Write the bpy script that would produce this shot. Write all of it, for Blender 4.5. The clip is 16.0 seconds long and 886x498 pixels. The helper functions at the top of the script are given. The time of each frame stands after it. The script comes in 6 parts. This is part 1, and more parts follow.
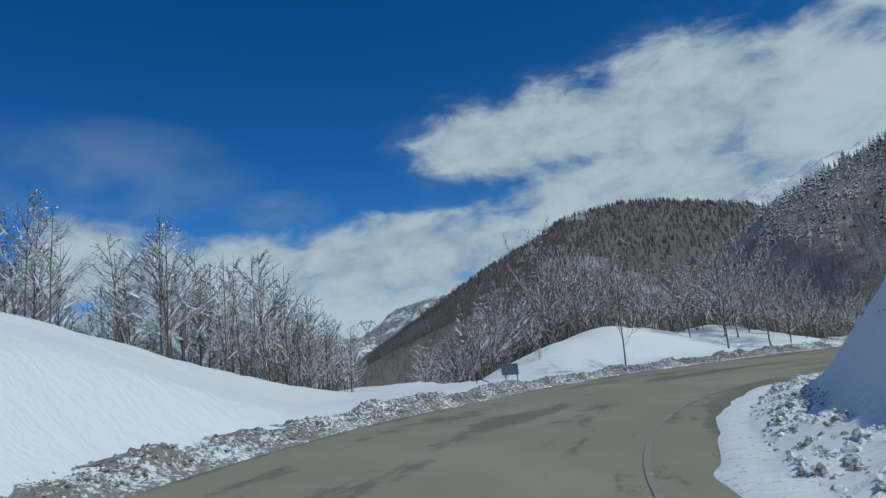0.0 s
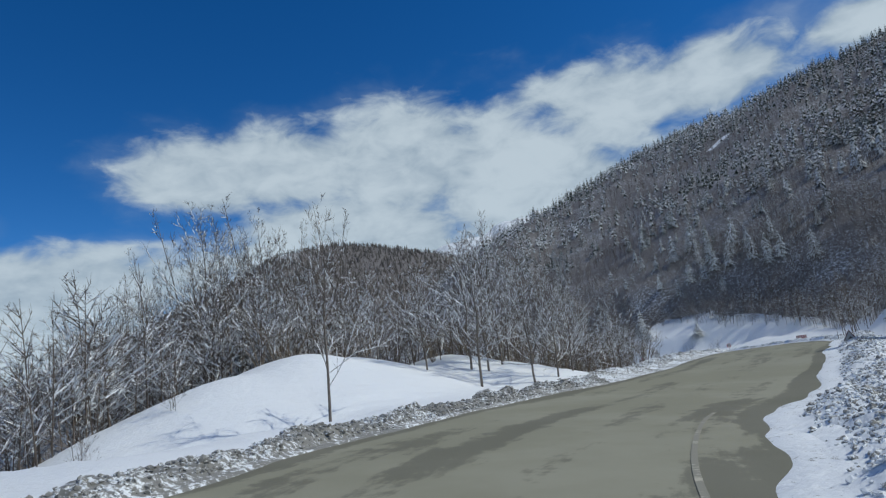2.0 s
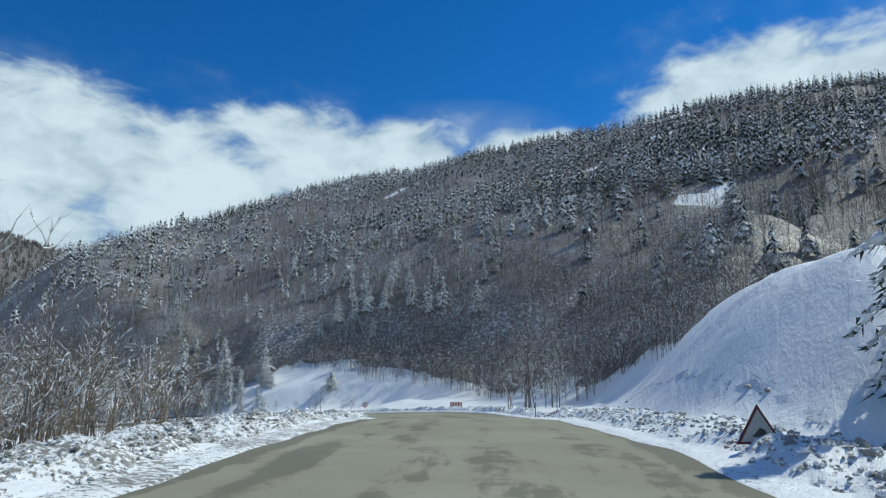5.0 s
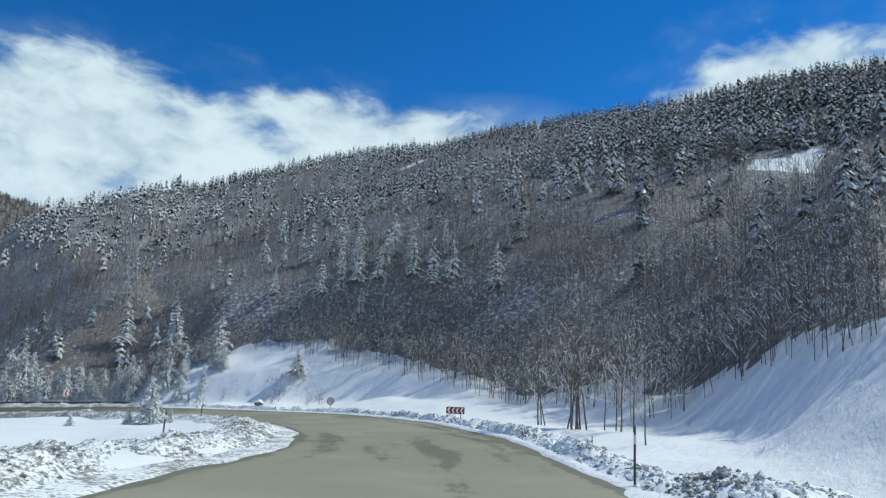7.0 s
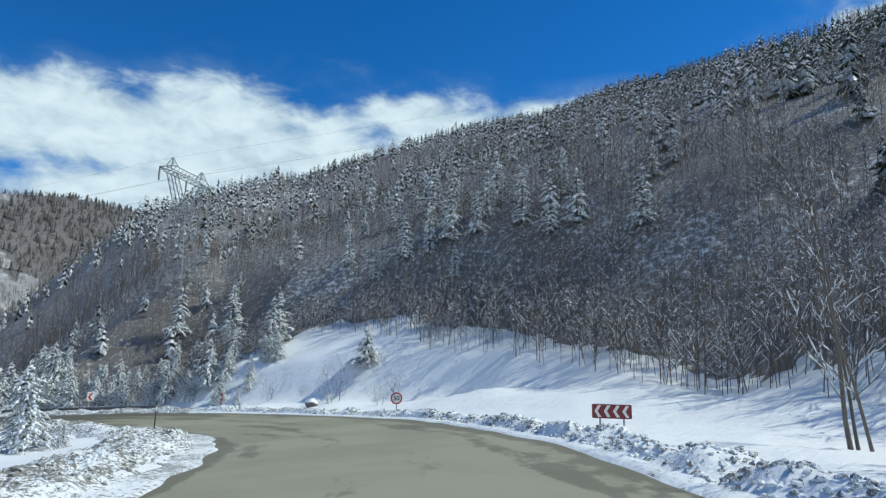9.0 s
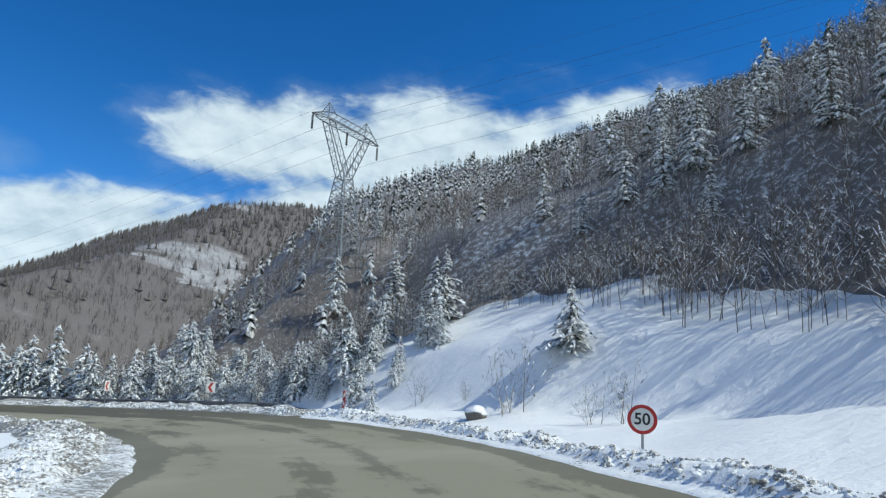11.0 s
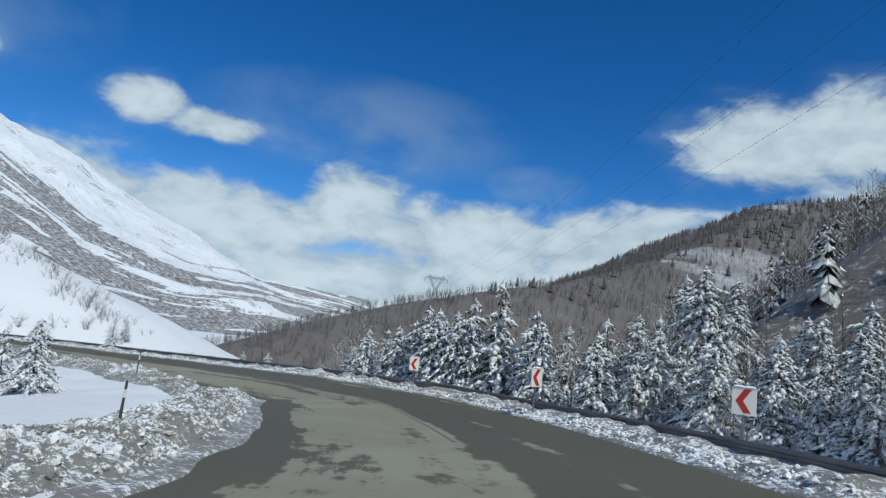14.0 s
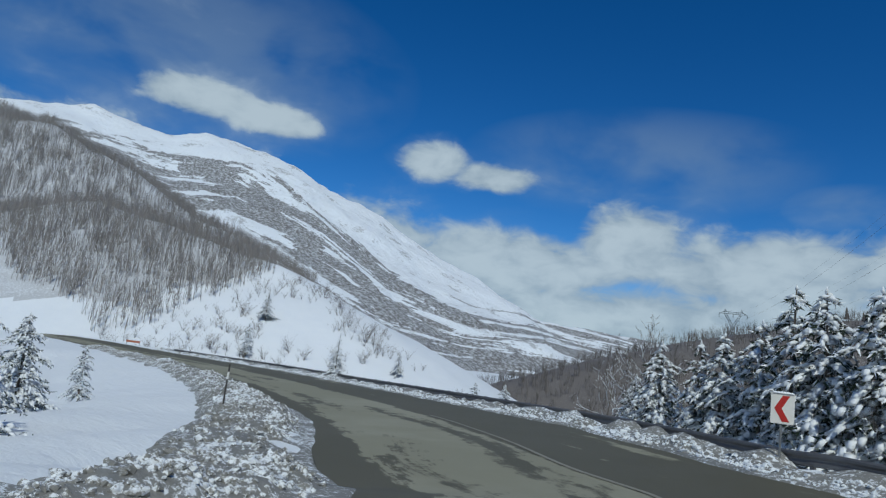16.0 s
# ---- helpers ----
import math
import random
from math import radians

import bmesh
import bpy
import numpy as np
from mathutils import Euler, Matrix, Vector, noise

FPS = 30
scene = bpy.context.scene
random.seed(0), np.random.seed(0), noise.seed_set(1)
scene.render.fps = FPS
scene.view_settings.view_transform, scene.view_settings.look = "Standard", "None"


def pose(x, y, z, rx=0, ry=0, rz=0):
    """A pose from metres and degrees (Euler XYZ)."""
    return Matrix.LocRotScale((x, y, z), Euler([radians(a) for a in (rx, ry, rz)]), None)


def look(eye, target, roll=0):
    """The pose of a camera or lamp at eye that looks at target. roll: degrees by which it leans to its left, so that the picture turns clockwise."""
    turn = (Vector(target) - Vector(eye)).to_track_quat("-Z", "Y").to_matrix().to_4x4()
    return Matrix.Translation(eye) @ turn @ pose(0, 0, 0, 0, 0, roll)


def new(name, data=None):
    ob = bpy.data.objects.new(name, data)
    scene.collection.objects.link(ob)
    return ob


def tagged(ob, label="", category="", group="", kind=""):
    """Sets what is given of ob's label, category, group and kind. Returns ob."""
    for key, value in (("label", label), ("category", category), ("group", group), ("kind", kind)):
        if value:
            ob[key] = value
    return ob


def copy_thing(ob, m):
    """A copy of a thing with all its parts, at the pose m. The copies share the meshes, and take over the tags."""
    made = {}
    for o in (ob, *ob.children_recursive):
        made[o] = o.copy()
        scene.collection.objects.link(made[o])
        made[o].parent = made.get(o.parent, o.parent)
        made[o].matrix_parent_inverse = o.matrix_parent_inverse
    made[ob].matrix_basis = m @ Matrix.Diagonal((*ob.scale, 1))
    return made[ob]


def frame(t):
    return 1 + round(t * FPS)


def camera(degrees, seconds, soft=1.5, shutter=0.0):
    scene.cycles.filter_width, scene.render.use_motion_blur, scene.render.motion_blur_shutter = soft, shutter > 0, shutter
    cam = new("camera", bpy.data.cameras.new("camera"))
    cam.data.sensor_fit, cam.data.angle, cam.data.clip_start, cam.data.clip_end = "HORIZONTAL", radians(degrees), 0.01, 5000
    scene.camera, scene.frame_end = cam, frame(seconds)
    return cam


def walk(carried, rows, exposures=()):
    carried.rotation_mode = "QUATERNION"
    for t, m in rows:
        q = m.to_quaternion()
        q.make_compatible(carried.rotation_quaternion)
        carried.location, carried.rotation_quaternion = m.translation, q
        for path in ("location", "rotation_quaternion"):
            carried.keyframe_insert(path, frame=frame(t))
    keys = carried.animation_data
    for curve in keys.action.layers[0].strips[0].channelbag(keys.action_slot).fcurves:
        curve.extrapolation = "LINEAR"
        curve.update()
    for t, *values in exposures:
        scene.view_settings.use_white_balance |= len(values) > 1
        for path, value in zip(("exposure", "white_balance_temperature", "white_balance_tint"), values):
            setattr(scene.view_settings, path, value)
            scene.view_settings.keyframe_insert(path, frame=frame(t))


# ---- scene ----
cam = camera(69.4, 16.0, soft=1.25)
# t, x, y, z, yaw to the left, pitch up, roll
ROWS = [
    (0.0, 0.0, 0.0, 1.5, 0.0, 8.97, -6.88),
    (0.5, 0.3, 4.66, 1.32, -5.4, 9.51, -5.22),
    (1.0, 1.21, 9.28, 1.16, -11.18, 9.31, -5.87),
    (1.5, 2.65, 13.89, 1.0, -18.05, 9.87, -5.73),
    (2.0, 4.75, 18.4, 0.82, -25.83, 9.64, -7.43),
    (2.5, 7.55, 22.71, 0.65, -30.71, 11.8, -6.37),
    (3.0, 10.99, 26.81, 0.46, -37.74, 11.65, -4.94),
    (3.5, 14.91, 30.69, 0.27, -44.68, 12.67, -5.69),
    (4.0, 19.34, 34.22, 0.06, -48.64, 11.6, -2.47),
    (4.5, 24.01, 37.44, -0.09, -54.88, 11.39, -0.6),
    (4.7, 25.92, 38.68, -0.12, -55.17, 10.99, -0.27),
    (5.2, 30.81, 41.65, -0.11, -55.79, 12.18, 0.25),
    (5.7, 35.81, 44.56, -0.03, -56.1, 12.59, 0.9),
    (6.2, 40.83, 47.48, 0.05, -55.87, 12.14, 1.87),
    (6.8, 46.79, 51.1, 0.01, -55.34, 11.17, 3.21),
    (7.0, 48.73, 52.34, -0.06, -53.44, 10.93, 3.05),
    (7.5, 53.49, 55.51, -0.3, -53.37, 9.34, 1.87),
    (8.0, 58.06, 58.71, -0.59, -51.36, 11.21, 1.54),
    (8.2, 59.81, 60.01, -0.69, -50.72, 9.74, 2.04),
    (8.7, 63.95, 63.36, -0.91, -45.75, 9.91, 1.3),
    (9.2, 67.73, 66.9, -1.1, -41.0, 10.0, 0.86),
    (9.7, 71.16, 70.67, -1.27, -36.44, 9.86, 0.71),
    (10.3, 74.8, 75.51, -1.5, -32.13, 9.44, 0.77),
    (10.5, 75.89, 77.2, -1.59, -31.65, 8.52, 1.7),
    (11.0, 78.31, 81.51, -1.84, -24.28, 9.76, 2.7),
    (11.5, 80.21, 85.96, -2.1, -14.94, 8.81, 3.99),
    (12.0, 81.46, 90.55, -2.38, -9.52, 9.97, 4.17),
    (12.5, 82.22, 95.28, -2.71, -1.32, 9.11, 4.65),
    (13.0, 82.44, 100.12, -3.04, 4.46, 7.49, 4.98),
    (13.5, 82.07, 104.98, -3.33, 11.35, 6.88, 6.19),
    (14.0, 81.2, 109.75, -3.57, 21.5, 7.38, 6.5),
    (14.5, 79.91, 114.24, -3.84, 25.55, 5.43, 5.9),
    (15.0, 78.11, 118.39, -4.15, 29.46, 7.89, 6.81),
    (15.5, 75.71, 122.27, -4.5, 39.62, 7.23, 7.13),
    (16.0, 72.7, 125.98, -4.87, 46.41, 8.21, 7.04),
]
EXPOSURES = [(t, e, k, g) for t, e, k, g in ((0.0, -0.34, 6250, -3), (2.0, -0.13, 6550, 1), (4.5, 0.24, 6600, -4), (8.0, 0.42, 6600, -5), (11.5, 0.45, 6700, -2), (13.5, 0.20, 6650, -1), (16.0, -0.3, 6300, -2))]
walk(cam, [(t, pose(x, y, z, 90 + pitch, 0, yaw) @ pose(0, 0, 0, 0, 0, roll)) for t, x, y, z, yaw, pitch, roll in ROWS], EXPOSURES)

# ---- sky and sun ----
SUN_AZ, SUN_EL = -122.0, 48.0     # azimuth counted to the left from +y
SUN_DIR = Vector((-math.sin(radians(SUN_AZ)) * math.cos(radians(SUN_EL)), math.cos(radians(SUN_AZ)) * math.cos(radians(SUN_EL)), math.sin(radians(SUN_EL))))
sun_data = bpy.data.lights.new("sun", "SUN")
sun_data.energy, sun_data.angle, sun_data.color = 2.7, radians(0.55), (1.0, 0.96, 0.90)
sun_lamp = new("sun", sun_data)
sun_lamp.matrix_world = look(SUN_DIR * 300, (0, 0, 0))


class Tree:
    """A short way to wire shader nodes."""

    def __init__(self, tree):
        self.t = tree
        tree.nodes.clear()

    def node(self, kind, **inputs):
        n = self.t.nodes.new(kind)
        for key, v in inputs.items():
            key = int(key[1:]) if key[0] == "_" and key[1:].isdigit() else key.replace("_", " ")
            self.put(n.inputs[key], v)
        return n

    def put(self, sock, v):
        if isinstance(v, bpy.types.NodeSocket):
            self.t.links.new(v, sock)
        elif isinstance(v, bpy.types.Node):
            self.t.links.new(v.outputs[0], sock)
        else:
            sock.default_value = v

    def math(self, op, a, b=0.0, c=0.0, clamp=False):
        n = self.t.nodes.new("ShaderNodeMath")
        n.operation, n.use_clamp = op, clamp
        for sock, v in zip(n.inputs, (a, b, c)):
            self.put(sock, v)
        return n.outputs[0]

    def ramp(self, v, lo, hi, a=0.0, b=1.0):
        n = self.t.nodes.new("ShaderNodeMapRange")
        n.interpolation_type = "SMOOTHSTEP"
        for key, x in (("Value", v), ("From Min", lo), ("From Max", hi), ("To Min", a), ("To Max", b)):
            self.put(n.inputs[key], x)
        return n.outputs[0]

    def mix(self, f, a, b):
        n = self.t.nodes.new("ShaderNodeMix")
        n.data_type = "RGBA"
        for sock, v in ((n.inputs[0], f), (n.inputs[6], a), (n.inputs[7], b)):
            self.put(sock, v if not isinstance(v, tuple) or len(v) == 4 else (*v, 1.0))
        return n.outputs[2]

    def noise(self, scale, detail=4.0, rough=0.55, vec=None, out=0, distort=0.0):
        n = self.t.nodes.new("ShaderNodeTexNoise")
        n.inputs["Scale"].default_value, n.inputs["Detail"].default_value = scale, detail
        n.inputs["Roughness"].default_value, n.inputs["Distortion"].default_value = rough, distort
        if vec is not None:
            self.put(n.inputs["Vector"], vec)
        return n.outputs[out]


world = bpy.data.worlds.new("sky")
scene.world = world
world.use_nodes = True
w = Tree(world.node_tree)
sky = w.node("ShaderNodeTexSky")
sky.sky_type, sky.sun_disc = "NISHITA", False
sky.sun_elevation, sky.sun_rotation = radians(SUN_EL), radians(-SUN_AZ)
sky.altitude, sky.air_density, sky.dust_density, sky.ozone_density = 2000, 0.8, 0.0, 4.0
gaze = w.node("ShaderNodeTexCoord").outputs["Generated"]
xyz = w.node("ShaderNodeSeparateXYZ", Vector=gaze)
el = w.math("DEGREES", w.math("ARCSINE", xyz.outputs[2]))
az = w.math("DEGREES", w.math("ARCTAN2", w.math("MULTIPLY", xyz.outputs[0], -1.0), xyz.outputs[1]))
# banks of cloud low over the hills, then puffs, then unseen clouds added behind to whiten the light: azimuth to the
# left, elevation, half width, half height
BANKS = [(-5, 17.2, 6.4, 3.8), (-12, 18.0, 10, 3.6), (-24, 17.6, 10, 5.4), (-34, 14.5, 9, 7.4), (-41, 19.6, 9, 3.9), (-51, 19.8, 7.5, 3.2), (-18, 11, 13, 5.5), (-40, 10, 18, 8),
         (4, 8.6, 13, 3.8), (19, 8.2, 12, 3.6), (30, 10.0, 5.2, 3.9), (40, 7.4, 12, 3.4), (55, 7.6, 12, 3.8), (20, 3.0, 48, 4.6)]
PUFFS = [(-83, 21.6, 11, 5.8), (-93, 20.6, 9, 4.8), (-63, 20.3, 5, 2.0), (48, 15.8, 3.2, 1.7), (42.5, 15.0, 4.4, 1.3), (69.5, 17.6, 5, 1.6), (63, 17.0, 4.4, 1.4)]
FILL_CLOUDS = [(100, 9, 40, 6), (170, 8, 45, 6), (125, 34, 34, 16), (-165, 28, 34, 12)]
flat = w.node("ShaderNodeMapping", Vector=gaze, Scale=(1.0, 1.0, 1.9)).outputs[0]
big = w.noise(6.5, 4.0, 0.5, flat, distort=0.25)
fine = w.noise(17.0, 7.0, 0.55, flat, distort=0.35)
cover = None
for a, e, hw, hh in BANKS + PUFFS + FILL_CLOUDS:
    da = w.math("DIVIDE", w.math("SUBTRACT", az, a), hw)
    de = w.math("DIVIDE", w.math("SUBTRACT", el, e), hh)
    d = w.math("SUBTRACT", 1.0, w.math("SQRT", w.math("ADD", w.math("MULTIPLY", da, da), w.math("MULTIPLY", de, de))))
    cover = d if cover is None else w.math("SMOOTH_MAX", cover, d, 0.10)
# the rifts of blue in the banks
for a, e, hw, hh in ((-38.5, 19.3, 6.0, 2.2), (0.5, 14.2, 7.0, 2.0)):
    da = w.math("DIVIDE", w.math("SUBTRACT", az, a), hw)
    de = w.math("DIVIDE", w.math("SUBTRACT", el, e), hh)
    d = w.math("SUBTRACT", 1.0, w.math("ADD", w.math("MULTIPLY", da, da), w.math("MULTIPLY", de, de)), clamp=True)
    cover = w.math("SUBTRACT", cover, w.math("MULTIPLY", d, 0.5))
cover = w.math("MINIMUM", w.math("MULTIPLY", cover, 1.2), 0.72)
cover = w.math("ADD", cover, w.math("MULTIPLY", w.math("SUBTRACT", big, 0.5), 1.15))
cover = w.math("ADD", cover, w.math("MULTIPLY", w.math("SUBTRACT", fine, 0.5), 1.3))
mask = w.ramp(cover, -0.30, 0.42)
veil = w.math("MULTIPLY", w.ramp(cover, -0.75, 0.1), w.math("MULTIPLY", w.ramp(big, 0.35, 0.7), 0.16))
for a, e, hw, hh in ((72, 21, 22, 9), (30, 17, 16, 5), (-58, 20, 12, 5), (13.6, 13.7, 5, 2.0)):
    da = w.math("DIVIDE", w.math("SUBTRACT", az, a), hw)
    de = w.math("DIVIDE", w.math("SUBTRACT", el, e), hh)
    d = w.math("SUBTRACT", 1.0, w.math("ADD", w.math("MULTIPLY", da, da), w.math("MULTIPLY", de, de)), clamp=True)
    veil = w.math("ADD", veil, w.math("MULTIPLY", w.math("MULTIPLY", d, w.ramp(big, 0.25, 0.65)), 0.36))
mask = w.math("MAXIMUM", mask, veil)
tone = w.ramp(w.math("ADD", w.math("MULTIPLY", fine, 0.35), w.math("ADD", w.math("MULTIPLY", big, 0.35), w.math("MULTIPLY", cover, 0.22))), 0.22, 0.62)
white = w.mix(tone, (0.36, 0.445, 0.57), (0.63, 0.705, 0.82))
deep = w.node("ShaderNodeHueSaturation", Hue=0.508, Saturation=1.30, Value=1.0, Color=sky)
blue = w.node("ShaderNodeBackground", Color=deep, Strength=0.124)
cloud = w.node("ShaderNodeBackground", Color=white, Strength=0.93)
both = w.node("ShaderNodeMixShader", _0=w.math("MULTIPLY", mask, 0.94), _1=blue, _2=cloud)
w.node("ShaderNodeOutputWorld", Surface=both)


# ---- materials ----
def material(name):
    m = bpy.data.materials.new(name)
    m.use_nodes = True
    return m, Tree(m.node_tree)


def finish(t, colour, rough=0.7, bump=None, dist=0.02, strength=0.5, metal=0.0, normal=None, **more):
    b = t.node("ShaderNodeBsdfPrincipled", Base_Color=colour if not isinstance(colour, tuple) else (*colour, 1.0), Roughness=rough, Metallic=metal, **more)
    if bump is not None:
        n = t.node("ShaderNodeBump", Height=bump, Distance=dist, Strength=strength)
        b.inputs["Normal"].default_value = (0, 0, 0)
        t.put(b.inputs["Normal"], n)
    t.node("ShaderNodeOutputMaterial", Surface=b)


def spot(t):
    return t.node("ShaderNodeNewGeometry").outputs["Position"]


def upness(t):
    return t.node("ShaderNodeSeparateXYZ", Vector=t.node("ShaderNodeNewGeometry").outputs["Normal"]).outputs[2]


def snow_material(name, dirt=0.0, browning=0.0, thick=0.0):
    m, t = material(name)
    p = spot(t)
    soft = t.noise(0.35, 5, 0.55, p)
    grain = t.noise(9.0, 6, 0.65, p)
    clean = t.mix(soft, (0.86, 0.88, 0.90), (0.80, 0.83, 0.87))
    colour = clean
    if dirt:
        mottle = t.noise(9.5, 6, 0.74, p)
        where = t.ramp(t.math("ADD", t.math("MULTIPLY", mottle, 0.7), t.math("MULTIPLY", t.noise(0.8, 4, 0.6, p), 0.3)), 0.60 - 0.085 * dirt, 0.655 - 0.085 * dirt)
        colour = t.mix(t.math("MULTIPLY", where, 0.9), clean, t.mix(grain, (0.07, 0.065, 0.055), (0.27, 0.26, 0.23)))
    # brown mottling darkens the snow in place of dense twigs and brush
    if browning:
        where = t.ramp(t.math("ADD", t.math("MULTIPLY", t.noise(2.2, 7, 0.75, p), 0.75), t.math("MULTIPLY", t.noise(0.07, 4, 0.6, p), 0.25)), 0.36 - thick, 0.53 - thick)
        colour = t.mix(t.math("MULTIPLY", where, browning), colour, t.mix(grain, (0.075, 0.06, 0.05), (0.14, 0.115, 0.097)))
    drift = t.noise(1.0, 5, 0.6, t.node("ShaderNodeMapping", Vector=p, Rotation=(0, 0, 0.6), Scale=(0.5, 2.2, 1.0)).outputs[0], distort=0.4)
    h = t.math("ADD", t.math("MULTIPLY", soft, 1.0), t.math("ADD", t.math("MULTIPLY", grain, 0.16), t.math("ADD", t.math("MULTIPLY", drift, 0.7), t.math("MULTIPLY", t.noise(2.6, 5, 0.6, p), 0.3))))
    finish(t, colour, 0.62, h, 0.25, 0.5, Specular_IOR_Level=0.3)
    return m


def snowy(name, dark, light, scale, lo=0.15, hi=0.5, rough=0.85, cover=1.0, patchy=0.0):
    """A bark, needle or rock surface on whose upward faces snow lies."""
    m, t = material(name)
    p = spot(t)
    tint = t.node("ShaderNodeNewGeometry").outputs["Random Per Island"]
    base = t.mix(t.math("ADD", t.math("MULTIPLY", t.noise(scale, 5, 0.7, p), 0.7), t.math("MULTIPLY", tint, 0.3)), dark, light)
    n = t.noise(4.5, 6, 0.72, p)
    lie = t.math("ADD", upness(t), t.math("MULTIPLY", t.math("SUBTRACT", n, 0.5), 1.3))
    if patchy:
        lie = t.math("ADD", lie, t.math("MULTIPLY", t.math("SUBTRACT", t.noise(0.035, 3, 0.5, p), 0.5), patchy))
    lie = t.ramp(lie, lo, hi)
    finish(t, t.mix(t.math("MULTIPLY", lie, cover), base, (0.84, 0.86, 0.89)), rough, t.noise(scale * 2, 3, 0.6, p), 0.02, 0.4)
    return m


SNOW = snow_material("snow")
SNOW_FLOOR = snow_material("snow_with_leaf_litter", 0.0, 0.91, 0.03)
RUBBLE = snow_material("ploughed_snow", 1.35)
RUBBLE_CLEAN = snow_material("ploughed_snow_light", 0.5)
BARK = snowy("snowy_bark", (0.075, 0.063, 0.054), (0.23, 0.197, 0.168), 8.0, 0.42, 0.72)
TWIG = snowy("snowy_twigs", (0.075, 0.058, 0.047), (0.18, 0.145, 0.118), 5.0, 0.42, 0.75, cover=0.75)
NEEDLE = snowy("snowy_needles", (0.012, 0.024, 0.014), (0.04, 0.062, 0.034), 6.0, 0.05, 0.45)
FAR_TWIG = snowy("far_snowy_twigs", (0.075, 0.061, 0.052), (0.175, 0.145, 0.124), 3.0, 0.35, 0.8, cover=0.7)
FAR_NEEDLE = snowy("far_snowy_needles", (0.013, 0.026, 0.017), (0.045, 0.065, 0.042), 2.5, 0.12, 0.85, cover=0.8, patchy=1.5)


def road_material():
    m, t = material("worn_asphalt")
    p = spot(t)
    uv = t.node("ShaderNodeTexCoord").outputs["UV"]          # u along the road in metres, v across in metres
    stretched = t.node("ShaderNodeMapping", Vector=uv, Scale=(0.085, 0.42, 1.0)).outputs[0]
    grain = t.noise(60, 4, 0.7, p)
    patch = t.math("ADD", t.math("MULTIPLY", t.noise(1.0, 8, 0.7, stretched, distort=0.3), 0.75), t.math("MULTIPLY", t.noise(1.3, 6, 0.7, p), 0.25))
    wide = t.noise(0.16, 5, 0.6, p)
    dry = t.mix(grain, (0.24, 0.232, 0.172), (0.305, 0.296, 0.225))
    salted = t.mix(t.ramp(wide, 0.42, 0.62), dry, (0.312, 0.302, 0.235))
    across = t.node("ShaderNodeSeparateXYZ", Vector=uv).outputs[1]
    wheel = t.math("ABSOLUTE", t.math("SINE", t.math("MULTIPLY", across, 1.75)))
    along = t.node("ShaderNodeSeparateXYZ", Vector=uv).outputs[0]
    shoulder = t.math("MULTIPLY", t.ramp(across, 2.3, 4.2, 0.0, 0.8), t.ramp(along, 44, 62, 1.0, 0.0))
    late = t.ramp(along, 142, 160)
    lean = t.math("MULTIPLY", t.math("MULTIPLY", t.ramp(across, -2.5, -1.5, 1.0, 0.0), late), 0.25)
    edge = t.ramp(t.math("ADD", t.math("ADD", t.math("ABSOLUTE", across), lean), t.math("MULTIPLY", patch, 1.6)), 4.2, 4.9)
    damp = t.ramp(t.math("ADD", t.math("ADD", patch, t.math("MULTIPLY", wheel, 0.10)), t.math("MULTIPLY", t.math("MAXIMUM", t.math("MAXIMUM", edge, shoulder), t.math("MULTIPLY", t.math("MULTIPLY", t.ramp(across, -0.6, 0.9), late), 0.95)), 0.19)), 0.60, 0.65)
    colour = t.mix(t.math("MULTIPLY", damp, t.math("ADD", 0.46, t.math("MULTIPLY", late, 0.3))), salted, (0.060, 0.054, 0.036))
    rough = t.math("SUBTRACT", 0.90, t.math("MULTIPLY", damp, 0.22))
    finish(t, colour, rough, grain, 0.004, 0.5, Specular_IOR_Level=0.22)
    return m


ASPHALT = road_material()

# ---- plan of the road: middle of the carriageway x, y, z and half its width ----
PLAN = [(-5.5, -59.8, 2.36, 3.7), (-3.2, -24.8, 1.02, 3.72), (-1.6, 0.1, 0.09, 3.73), (0.4, 12.3, -0.31, 3.85), (6.0, 23.4, -0.72, 3.9), (14.6, 32.3, -1.16, 4.26), (23.2, 37.7, -1.53, 4.59), (31.8, 42.9, -1.58, 4.29), (40.4, 48.0, -1.45, 3.87), (52.0, 55.7, -1.75, 4.18), (64.1, 64.4, -2.45, 4.06), (74.2, 75.3, -3.0, 3.96), (80.9, 88.5, -3.76, 4.32), (82.9, 101.4, -4.59, 4.45), (81.1, 113.5, -5.23, 4.25), (77.1, 123.0, -5.91, 4.33),
        (69.3, 134.3, -6.75, 4.2), (65.2, 136.9, -7.0, 4.2), (58.0, 141.0, -7.4, 4.2), (41.5, 147.3, -8.3, 4.2), (19.0, 152.3, -9.3, 4.2), (-20.0, 157.5, -11.0, 4.2), (-60.0, 160.0, -12.4, 4.2), (-100.0, 156.0, -13.8, 4.2), (-150.0, 130.0, -15.5, 4.2)]
plan = np.array(PLAN)


